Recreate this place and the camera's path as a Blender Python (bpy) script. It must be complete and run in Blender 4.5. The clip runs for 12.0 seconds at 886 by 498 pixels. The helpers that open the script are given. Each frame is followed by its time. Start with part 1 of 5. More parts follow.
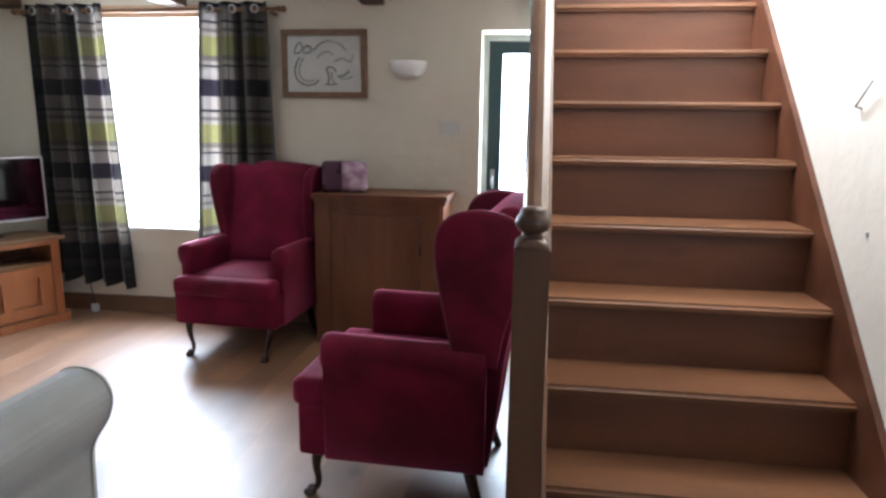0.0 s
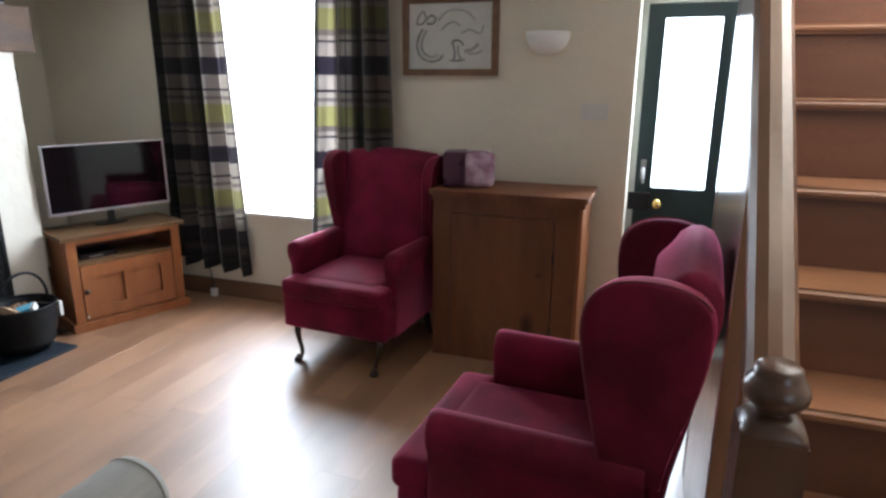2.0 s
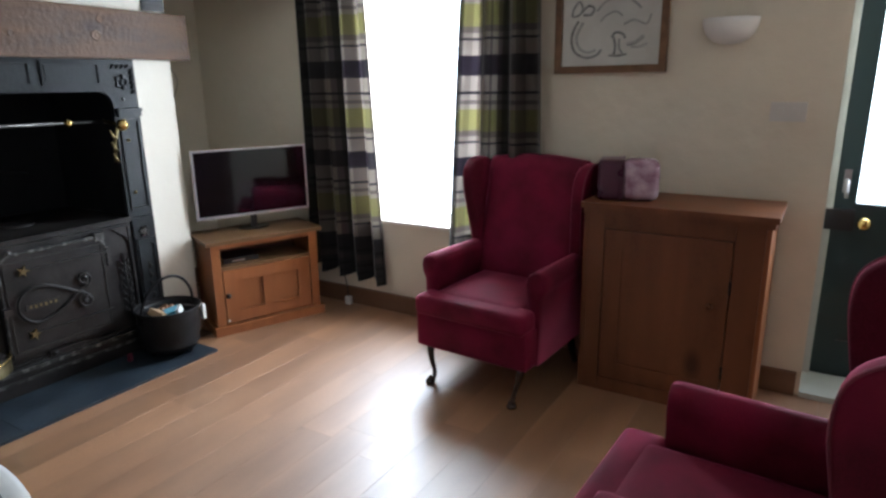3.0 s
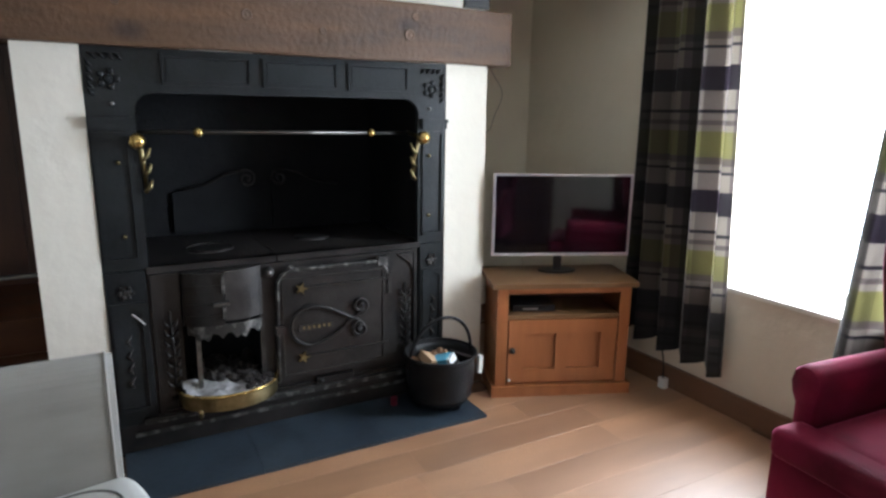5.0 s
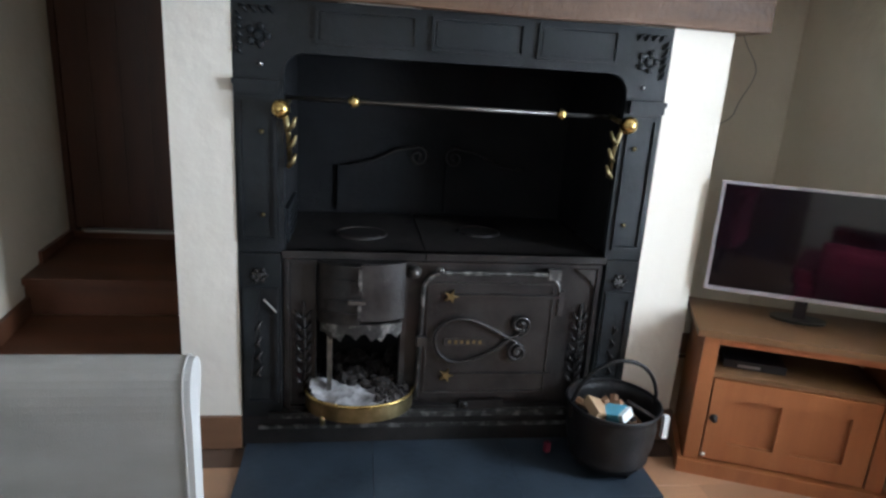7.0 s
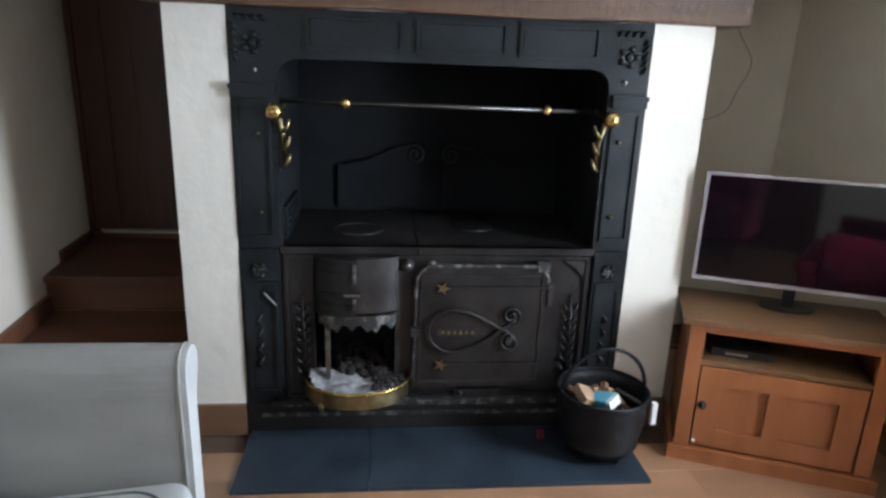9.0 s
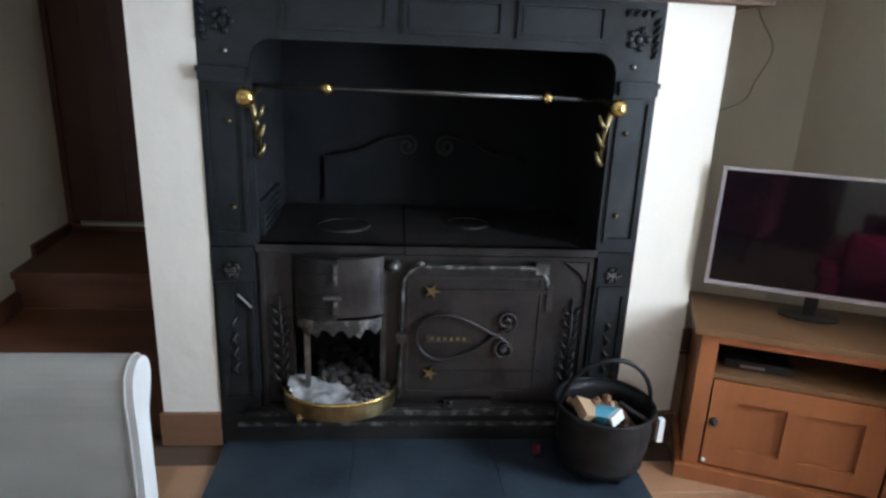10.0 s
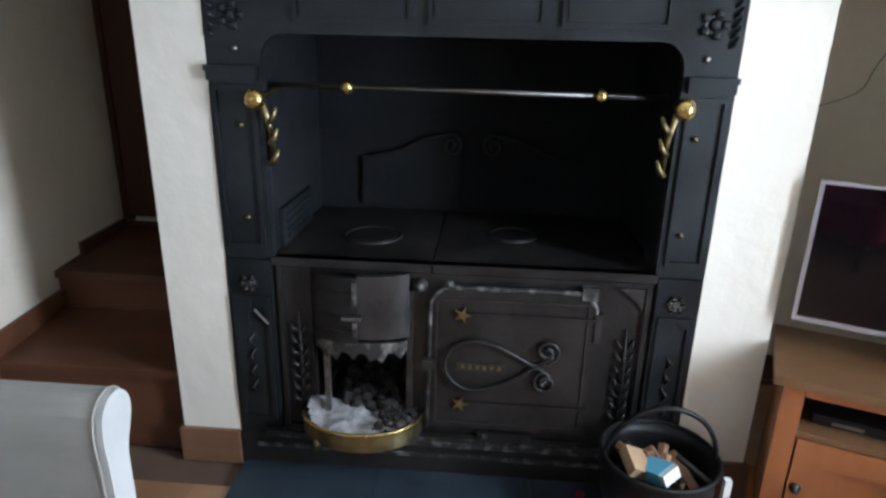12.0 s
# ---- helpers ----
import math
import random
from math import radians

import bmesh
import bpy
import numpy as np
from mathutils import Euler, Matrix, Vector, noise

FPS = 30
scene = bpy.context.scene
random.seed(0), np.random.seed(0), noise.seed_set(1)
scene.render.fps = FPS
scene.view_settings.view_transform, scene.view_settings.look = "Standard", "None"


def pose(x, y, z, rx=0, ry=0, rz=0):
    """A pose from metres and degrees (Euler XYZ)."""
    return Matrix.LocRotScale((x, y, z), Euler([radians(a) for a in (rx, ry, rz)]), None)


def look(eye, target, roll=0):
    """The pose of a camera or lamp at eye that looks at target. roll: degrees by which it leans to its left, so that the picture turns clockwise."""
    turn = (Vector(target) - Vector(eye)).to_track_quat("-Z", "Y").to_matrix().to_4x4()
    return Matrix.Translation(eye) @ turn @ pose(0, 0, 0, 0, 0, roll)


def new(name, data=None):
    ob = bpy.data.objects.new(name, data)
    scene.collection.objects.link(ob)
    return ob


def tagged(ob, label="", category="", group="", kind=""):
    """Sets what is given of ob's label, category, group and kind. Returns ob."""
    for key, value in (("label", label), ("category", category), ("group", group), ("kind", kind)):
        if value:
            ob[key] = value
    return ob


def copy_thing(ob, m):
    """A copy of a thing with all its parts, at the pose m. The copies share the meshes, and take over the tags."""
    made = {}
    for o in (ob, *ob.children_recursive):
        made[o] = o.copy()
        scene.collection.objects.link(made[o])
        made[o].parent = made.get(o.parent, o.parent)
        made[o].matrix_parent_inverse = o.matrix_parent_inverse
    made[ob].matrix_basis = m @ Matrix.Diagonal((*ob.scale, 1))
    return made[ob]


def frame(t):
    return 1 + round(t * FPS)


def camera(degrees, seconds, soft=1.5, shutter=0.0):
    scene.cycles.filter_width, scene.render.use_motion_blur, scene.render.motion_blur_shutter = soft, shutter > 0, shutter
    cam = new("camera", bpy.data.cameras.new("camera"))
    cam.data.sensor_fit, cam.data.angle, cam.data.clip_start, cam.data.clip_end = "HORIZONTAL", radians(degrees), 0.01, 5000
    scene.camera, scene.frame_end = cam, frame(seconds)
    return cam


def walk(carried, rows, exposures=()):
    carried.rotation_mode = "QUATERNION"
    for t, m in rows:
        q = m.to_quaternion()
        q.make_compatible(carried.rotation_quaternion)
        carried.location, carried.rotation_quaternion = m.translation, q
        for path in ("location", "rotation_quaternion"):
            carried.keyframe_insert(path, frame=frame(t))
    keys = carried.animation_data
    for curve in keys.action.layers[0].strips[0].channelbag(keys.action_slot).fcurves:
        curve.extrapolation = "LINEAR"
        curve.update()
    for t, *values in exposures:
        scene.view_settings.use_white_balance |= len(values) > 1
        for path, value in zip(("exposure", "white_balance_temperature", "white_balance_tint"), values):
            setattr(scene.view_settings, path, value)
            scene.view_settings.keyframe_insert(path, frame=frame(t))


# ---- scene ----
cam = camera(70.7, 12.0, soft=2.6)
PATH = [
    (0, (-0.02, 3.245, 1.343), (-0.276, 5.193, 0.968), 0.8),
    (0.5, (-0.094, 3.386, 1.447), (-0.289, 5.335, 1.04), 0.8),
    (1, (-0.134, 3.513, 1.487), (-0.31, 5.45, 1.02), 0.7),
    (1.5, (-0.132, 3.665, 1.497), (-0.519, 5.56, 0.985), -0.1),
    (2, (-0.16, 3.798, 1.511), (-0.794, 5.622, 0.991), 0.4),
    (2.5, (-0.239, 3.933, 1.507), (-1.097, 5.66, 0.976), -0.3),
    (3, (-0.355, 4.076, 1.497), (-1.367, 5.724, 0.986), -0.8),
    (3.5, (-0.421, 4.266, 1.504), (-1.663, 5.752, 1.006), -0.3),
    (3.7, (-0.468, 4.342, 1.532), (-1.805, 5.741, 1.024), 1.5),
    (5.3, (-1.026, 4.849, 1.414), (-2.82, 5.637, 1.01), 0.7),
    (5.5, (-1.061, 4.911, 1.42), (-2.903, 5.577, 1.02), 1.2),
    (6, (-1.257, 5.011, 1.422), (-3.155, 5.475, 0.994), 2.0),
    (6.5, (-1.42, 5.076, 1.476), (-3.31, 5.496, 0.976), 3.7),
    (7, (-1.445, 5.134, 1.447), (-3.35, 5.414, 0.906), 3.6),
    (9, (-1.338, 5.261, 1.461), (-3.251, 5.454, 0.911), 2.1),
    (9.5, (-1.402, 5.32, 1.457), (-3.317, 5.472, 0.901), 1.9),
    (10, (-1.529, 5.355, 1.438), (-3.437, 5.515, 0.86), 2.4),
    (10.5, (-1.662, 5.371, 1.447), (-3.563, 5.475, 0.832), 2.8),
    (11, (-1.724, 5.405, 1.435), (-3.615, 5.443, 0.785), 1.5),
    (11.5, (-1.781, 5.487, 1.45), (-3.664, 5.419, 0.778), 0.7),
    (12, (-1.808, 5.564, 1.486), (-3.695, 5.428, 0.84), 1.3),
]
walk(cam, [(t, look(eye, target, roll)) for t, eye, target, roll in PATH], ((0, 0.03, 5480, 10), (1.5, -0.08, 5650, 10), (3.5, -0.46, 5750, 10), (5.5, -0.22, 5820, 10), (6.5, -0.19, 5700, 10), (12, -0.21, 5580, 10)))

# ---- world, daylight and lamps ----
EAST, NORTH, WEST, SOUTH, CEIL = 0.957, 7.34, -3.66, 0.6, 2.32
WX0, WX1, WZ0, WZ1 = -2.98, -2.08, 0.61, 2.09
world = bpy.data.worlds.new("world")
scene.world = world
world.use_nodes = True
wn = world.node_tree.nodes
sky = wn.new("ShaderNodeTexSky")
sky.sky_type, sky.sun_disc = "NISHITA", False
sky.sun_elevation, sky.sun_rotation = radians(48), radians(150)
world.node_tree.links.new(sky.outputs[0], wn["Background"].inputs[0])
wn["Background"].inputs[1].default_value = 0.12
sun_data = bpy.data.lights.new("sun", "SUN")
sun_data.energy, sun_data.angle, sun_data.color = 2.0, radians(0.6), (1, 0.95, 0.88)
sun = new("sun", sun_data)
sun.matrix_world = look((8, -14, 18), (0, 0, 0))


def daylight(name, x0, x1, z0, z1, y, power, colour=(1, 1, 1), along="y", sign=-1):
    """An area lamp in a window's opening, seen or assumed."""
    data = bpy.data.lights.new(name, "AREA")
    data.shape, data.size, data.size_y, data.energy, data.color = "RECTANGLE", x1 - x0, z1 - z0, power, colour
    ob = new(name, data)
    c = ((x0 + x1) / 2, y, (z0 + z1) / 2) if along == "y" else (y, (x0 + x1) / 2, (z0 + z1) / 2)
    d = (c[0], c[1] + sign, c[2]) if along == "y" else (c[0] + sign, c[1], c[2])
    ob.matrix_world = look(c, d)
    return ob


daylight("window_daylight", WX0 + 0.005, WX1 - 0.005, WZ0 + 0.03, WZ1 - 0.045, 7.70, 190, (0.90, 0.96, 1.0))
daylight("door_daylight", -0.205, 0.085, 0.92, 1.85, 7.66, 22, (0.90, 0.97, 1.0))
daylight("door_daylight", 0.165, 0.455, 0.92, 1.85, 7.66, 22, (0.90, 0.97, 1.0))
# Added fill from an assumed window, out of view in the east wall.
daylight("unseen_side_fill", 2.3, 3.5, 0.95, 1.95, 1.10, 9, (0.82, 0.92, 1.0), along="x", sign=-1)
# Added lamp in an unseen stairwell opening, to brighten the east wall and upper steps.
daylight("unseen_landing_fill", 5.0, 6.3, 2.65, 3.85, 0.03, 225, (1.0, 0.965, 0.92), along="x", sign=1)

# ---- materials ----


def material(name, c1, c2, rough=0.6, metal=0.0, scale=(8, 8, 8), detail=4, bump=0.1, c3=None, fine=60, coat=0.0, spread=(0.35, 0.65),
             jitter=0.0, sheen=0.0, dist=0.004, rvar=0.1, knots=0.0, tint=None):
    m = bpy.data.materials.new(name)
    m.use_nodes = True
    n, l = m.node_tree.nodes, m.node_tree.links
    b = n["Principled BSDF"]
    tc, mp = n.new("ShaderNodeTexCoord"), n.new("ShaderNodeMapping")
    mp.inputs["Scale"].default_value = scale
    l.new(tc.outputs["Object"], mp.inputs["Vector"])
    big, small = n.new("ShaderNodeTexNoise"), n.new("ShaderNodeTexNoise")
    big.inputs["Scale"].default_value, big.inputs["Detail"].default_value = 1, detail
    small.inputs["Scale"].default_value, small.inputs["Detail"].default_value = fine, 3
    l.new(mp.outputs[0], big.inputs["Vector"])
    l.new(tc.outputs["Object"], small.inputs["Vector"])
    if jitter:
        info, add = n.new("ShaderNodeObjectInfo"), n.new("ShaderNodeVectorMath")
        add.operation = "ADD"
        mul = n.new("ShaderNodeMath")
        mul.operation, mul.inputs[1].default_value = "MULTIPLY", 37.0
        l.new(info.outputs["Random"], mul.inputs[0])
        l.new(mp.outputs[0], add.inputs[0])
        l.new(mul.outputs[0], add.inputs[1])
        l.new(add.outputs[0], big.inputs["Vector"])
    r = n.new("ShaderNodeValToRGB")
    r.color_ramp.elements[0].position, r.color_ramp.elements[1].position = spread
    r.color_ramp.elements[0].color, r.color_ramp.elements[1].color = (*c1, 1), (*c2, 1)
    l.new(big.outputs["Fac"], r.inputs[0])
    mix = n.new("ShaderNodeMix")
    mix.data_type, mix.blend_type = "RGBA", "MIX"
    l.new(small.outputs["Fac"], mix.inputs[0])
    l.new(r.outputs[0], mix.inputs[6])
    mix.inputs[7].default_value = (*(c3 or [(a + c) / 2 for a, c in zip(c1, c2)]), 1)
    out = mix.outputs[2]
    if jitter:
        hsv = n.new("ShaderNodeHueSaturation")
        mr = n.new("ShaderNodeMapRange")
        mr.inputs["To Min"].default_value, mr.inputs["To Max"].default_value = 1 - jitter, 1 + jitter
        l.new(info.outputs["Random"], mr.inputs[0])
        l.new(mr.outputs[0], hsv.inputs["Value"])
        l.new(out, hsv.inputs["Color"])
        out = hsv.outputs[0]
    if knots:
        vor, rk, mk = n.new("ShaderNodeTexVoronoi"), n.new("ShaderNodeValToRGB"), n.new("ShaderNodeMix")
        km = n.new("ShaderNodeMapping")
        km.inputs["Scale"].default_value = tuple(1.0 if a > 4 else 0.55 for a in scale)
        l.new(tc.outputs["Object"], km.inputs["Vector"])
        src = km.outputs[0]
        if jitter:
            ka = n.new("ShaderNodeVectorMath")
            ka.operation = "ADD"
            l.new(src, ka.inputs[0])
            l.new(mul.outputs[0], ka.inputs[1])
            src = ka.outputs[0]
        vor.inputs["Scale"].default_value = knots
        l.new(src, vor.inputs["Vector"])
        rk.color_ramp.elements[0].position, rk.color_ramp.elements[1].position = 0.04, 0.13
        rk.color_ramp.elements[0].color, rk.color_ramp.elements[1].color = (0.30, 0.24, 0.2, 1), (1, 1, 1, 1)
        l.new(vor.outputs["Distance"], rk.inputs[0])
        mk.data_type, mk.blend_type, mk.inputs[0].default_value = "RGBA", "MULTIPLY", 0.85
        l.new(out, mk.inputs[6])
        l.new(rk.outputs[0], mk.inputs[7])
        out = mk.outputs[2]
    l.new(out, b.inputs["Base Color"])
    if tint:
        b.inputs["Sheen Tint"].default_value = (*tint, 1)
        b.inputs["Sheen Roughness"].default_value = 0.27
    rr = n.new("ShaderNodeMapRange")
    rr.inputs["To Min"].default_value, rr.inputs["To Max"].default_value = max(0.02, rough - rvar), min(1, rough + rvar)
    l.new(big.outputs["Fac"], rr.inputs[0])
    l.new(rr.outputs[0], b.inputs["Roughness"])
    b.inputs["Metallic"].default_value = metal
    b.inputs["Coat Weight"].default_value = coat
    b.inputs["Coat Roughness"].default_value = 0.12
    b.inputs["Sheen Weight"].default_value = sheen
    if bump:
        bp, ad = n.new("ShaderNodeBump"), n.new("ShaderNodeMath")
        ad.operation = "ADD"
        l.new(big.outputs["Fac"], ad.inputs[0])
        l.new(small.outputs["Fac"], ad.inputs[1])
        bp.inputs["Strength"].default_value, bp.inputs["Distance"].default_value = bump, dist
        l.new(ad.outputs[0], bp.inputs["Height"])
        l.new(bp.outputs[0], b.inputs["Normal"])
    return m


PLASTER = material("cream_plaster", (0.61, 0.55, 0.445), (0.70, 0.635, 0.52), 0.9, scale=(1.3, 1.3, 1.3), bump=0.5, fine=14, dist=0.012)
WHITE_PLASTER = material("white_plaster", (0.70, 0.665, 0.585), (0.77, 0.735, 0.65), 0.9, scale=(2, 2, 2), bump=0.28, fine=12, dist=0.015)
CEILING = material("ceiling_paint", (0.66, 0.63, 0.57), (0.72, 0.69, 0.63), 0.9, scale=(1.5, 1.5, 1.5), bump=0.3, fine=25)
FLOORBOARD = material("floorboard", (0.145, 0.062, 0.025), (0.390, 0.203, 0.098), 0.42, scale=(5, 1.3, 5), detail=7, bump=0.12, fine=90, jitter=0.12, spread=(0.34, 0.66), c3=(0.235, 0.118, 0.055), knots=3.2, coat=1.0, dist=0.002, rvar=0.1)
FLOORBOARD.node_tree.nodes["Principled BSDF"].inputs["Coat Roughness"].default_value = 0.46
FLOORBOARD.node_tree.nodes["Principled BSDF"].inputs["Coat IOR"].default_value = 1.9
JOINT = material("dark_joint", (0.07, 0.042, 0.028), (0.12, 0.07, 0.045), 0.8)
SLATE = material("slate", (0.007, 0.011, 0.017), (0.031, 0.044, 0.059), 0.50, scale=(5, 5, 5), detail=7, bump=0.3, fine=40, rvar=0.15)
IRON = material("black_iron", (0.007, 0.007, 0.0075), (0.038, 0.033, 0.031), 0.40, metal=0.35, scale=(7, 7, 7), detail=7, spread=(0.42, 0.72), bump=0.3, fine=45, rvar=0.12)
IRON_BLUE = material("blacked_panel_iron", (0.005, 0.0060, 0.0066), (0.021, 0.024, 0.0265), 0.40, metal=0.12, scale=(5, 5, 5), bump=0.25, fine=50, rvar=0.12)
IRON_WORN = material("worn_iron", (0.012, 0.011, 0.011), (0.052, 0.046, 0.044), 0.42, metal=0.4, scale=(9, 9, 9), bump=0.4, fine=45, rvar=0.15)
IRON_SCUFF = material("scuffed_iron", (0.012, 0.012, 0.013), (0.26, 0.25, 0.24), 0.45, metal=0.4, scale=(22, 22, 22), detail=5, bump=0.4, fine=70, spread=(0.50, 0.64), c3=(0.05, 0.048, 0.045))
POT_IRON = material("pot_iron", (0.004, 0.004, 0.0045), (0.009, 0.009, 0.010), 0.5, metal=0.0, scale=(9, 9, 9), bump=0.3, fine=60)
IRON_EDGE = material("rubbed_bright_iron", (0.22, 0.21, 0.20), (0.06, 0.058, 0.055), 0.35, metal=0.8, scale=(30, 30, 30), bump=0.2)
SOOT = material("soot", (0.004, 0.0044, 0.005), (0.013, 0.0135, 0.015), 0.9, scale=(4, 4, 4), bump=0.5)
SOOT.node_tree.nodes["Principled BSDF"].inputs["Specular IOR Level"].default_value = 0.15
BRASS = material("brass", (0.55, 0.38, 0.12), (0.72, 0.54, 0.22), 0.26, metal=1.0, scale=(20, 20, 20), bump=0.1)
BRASS_OLD = material("tarnished_brass", (0.13, 0.105, 0.05), (0.34, 0.28, 0.145), 0.38, metal=1.0, scale=(22, 22, 22), bump=0.2)
STEEL = material("steel", (0.35, 0.35, 0.36), (0.5, 0.5, 0.5), 0.3, metal=1.0, bump=0.05)
STEEL_DULL = material("dull_steel", (0.10, 0.096, 0.09), (0.20, 0.19, 0.18), 0.42, metal=1.0, scale=(20, 20, 20), bump=0.1)
ASH = material("ash", (0.10, 0.097, 0.097), (0.40, 0.39, 0.40), 0.95, scale=(26, 26, 26), bump=0.9, fine=70)
CLINKER = material("clinker", (0.004, 0.0032, 0.003), (0.022, 0.016, 0.013), 0.9, scale=(25, 25, 25), bump=0.9)
OAK = material("oak_beam", (0.022, 0.010, 0.004), (0.128, 0.061, 0.025), 0.66, scale=(14, 1.3, 10), detail=8, bump=0.6, fine=40, spread=(0.34, 0.66), dist=0.008, knots=3.0)
OAK_DARK = material("dark_beam", (0.05, 0.026, 0.015), (0.12, 0.065, 0.035), 0.6, scale=(12, 1.5, 12), detail=6, bump=0.5)
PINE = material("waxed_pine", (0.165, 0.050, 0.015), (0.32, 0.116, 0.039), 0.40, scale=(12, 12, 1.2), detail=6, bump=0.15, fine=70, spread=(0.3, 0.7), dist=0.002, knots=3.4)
PINE_TOP = material("pine_top", (0.085, 0.040, 0.017), (0.17, 0.092, 0.042), 0.4, scale=(12, 1.2, 12), detail=6, bump=0.15, fine=70, spread=(0.3, 0.7), dist=0.002)
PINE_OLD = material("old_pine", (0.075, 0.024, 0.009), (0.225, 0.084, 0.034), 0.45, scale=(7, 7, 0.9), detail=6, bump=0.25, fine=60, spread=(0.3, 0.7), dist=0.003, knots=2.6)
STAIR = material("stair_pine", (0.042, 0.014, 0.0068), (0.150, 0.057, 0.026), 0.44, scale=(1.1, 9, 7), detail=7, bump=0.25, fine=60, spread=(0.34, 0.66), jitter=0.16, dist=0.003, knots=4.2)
# Worn treads; the highlight on their tops is also put into this lighter colour.
STAIR_TREAD = material("worn_lit_tread_pine", (0.072, 0.029, 0.013), (0.28, 0.128, 0.060), 0.36, scale=(1.1, 7, 9), detail=7, bump=0.2, fine=60, spread=(0.3, 0.7), jitter=0.12, dist=0.003, knots=4.2)
STAIR_SIDE = material("varnished_pine_side", (0.085, 0.034, 0.014), (0.200, 0.092, 0.040), 0.36, scale=(9, 9, 1.1), detail=6, bump=0.06, fine=70, coat=0.8, dist=0.002)
NEWEL = material("dark_worn_varnish", (0.042, 0.018, 0.009), (0.112, 0.054, 0.028), 0.32, scale=(12, 12, 1.4), detail=7, bump=0.3, fine=50, coat=0.1, dist=0.003, spread=(0.36, 0.62))
WINDER = material("dark_stair_wood", (0.045, 0.017, 0.008), (0.14, 0.054, 0.025), 0.5, scale=(8, 1.2, 8), detail=6, bump=0.2)
SKIRT = material("skirting_wood", (0.11, 0.055, 0.03), (0.19, 0.10, 0.055), 0.45, scale=(1.5, 1.5, 10), detail=6, bump=0.15)
BROWN_DOOR = material("brown_door_wood", (0.040, 0.016, 0.009), (0.085, 0.034, 0.018), 0.5, scale=(10, 10, 1), detail=6, bump=0.2)
RED = material("crimson_velvet", (0.040, 0.0016, 0.006), (0.200, 0.0085, 0.038), 0.85, scale=(5, 5, 5), detail=6, bump=0.35, fine=220, sheen=0.7, tint=(1.0, 0.20, 0.40), dist=0.0015)
RED.node_tree.nodes["Principled BSDF"].inputs["Specular IOR Level"].default_value = 0.2
RED_CORD = material("crimson_piping", (0.10, 0.006, 0.02), (0.16, 0.012, 0.036), 0.7, bump=0.2)
MAHOGANY = material("mahogany_leg", (0.022, 0.008, 0.005), (0.05, 0.018, 0.010), 0.28, scale=(12, 12, 2), bump=0.1, coat=0.4)
GREY_CLOTH = material("grey_linen", (0.205, 0.195, 0.178), (0.300, 0.287, 0.262), 0.92, scale=(3, 3, 9), bump=0.5, fine=260, sheen=0.15, dist=0.0015)
PALE_CLOTH = material("pale_linen", (0.36, 0.36, 0.34), (0.47, 0.47, 0.45), 0.9, scale=(7, 7, 7), bump=0.4, fine=260, dist=0.0015)
PIPING = material("dark_piping", (0.07, 0.075, 0.07), (0.11, 0.11, 0.10), 0.8)
DARK_GREEN = material("blue_green_door_paint", (0.012, 0.026, 0.028), (0.022, 0.042, 0.045), 0.35, scale=(4, 4, 2), bump=0.1)
FRAME_GREEN = material("pale_frame_paint", (0.46, 0.50, 0.47), (0.56, 0.60, 0.57), 0.45, bump=0.1)
BLACK = material("black_plastic", (0.006, 0.006, 0.007), (0.012, 0.012, 0.014), 0.35, bump=0)
SCREEN = material("screen_glass", (0.003, 0.003, 0.004), (0.005, 0.004, 0.006), 0.06, bump=0, rvar=0.02)
SCREEN.node_tree.nodes["Principled BSDF"].inputs["Specular IOR Level"].default_value = 0.5
SCREEN.node_tree.nodes["Principled BSDF"].inputs["IOR"].default_value = 1.6
SILVER = material("silver_bezel", (0.46, 0.44, 0.47), (0.56, 0.54, 0.57), 0.35, metal=0.6, bump=0)
WHITE_CERAMIC = material("white_glass_shade", (0.76, 0.74, 0.72), (0.82, 0.80, 0.78), 0.4, bump=0)
SWITCH_WHITE = material("switch_plastic", (0.55, 0.53, 0.50), (0.60, 0.58, 0.55), 0.4, bump=0)
PAPER = material("aged_paper", (0.50, 0.49, 0.45), (0.60, 0.59, 0.55), 0.7, scale=(10, 10, 10), bump=0.1)
INK = material("drawing_ink", (0.12, 0.12, 0.12), (0.40, 0.40, 0.385), 0.8, scale=(60, 60, 60), bump=0)
WASH = material("grey_wash", (0.28, 0.28, 0.27), (0.46, 0.455, 0.43), 0.8, scale=(40, 40, 40), bump=0)
FRAME_WOOD = material("picture_frame_wood", (0.10, 0.045, 0.018), (0.20, 0.10, 0.045), 0.4, scale=(20, 20, 20), bump=0.2)
POLE_WOOD = material("curtain_pole_wood", (0.16, 0.075, 0.035), (0.26, 0.13, 0.06), 0.4, scale=(2, 14, 14), bump=0.1)
LINTEL = material("light_lintel_wood", (0.40, 0.26, 0.15), (0.55, 0.38, 0.24), 0.5, scale=(1.2, 10, 10), detail=6, bump=0.2)
PURPLE = material("purple_plastic", (0.05, 0.012, 0.03), (0.09, 0.02, 0.05), 0.3, bump=0)
PINK = material("marbled_pink", (0.20, 0.07, 0.13), (0.58, 0.44, 0.53), 0.25, scale=(14, 14, 14), detail=5, bump=0.1, spread=(0.42, 0.6))
CARD_BLUE = material("blue_card", (0.12, 0.42, 0.60), (0.16, 0.50, 0.68), 0.6, bump=0)
CARD_TAN = material("tan_card", (0.28, 0.18, 0.10), (0.40, 0.27, 0.16), 0.7)
LOG = material("kindling", (0.13, 0.065, 0.032), (0.25, 0.14, 0.075), 0.8, scale=(20, 20, 3), bump=0.5)
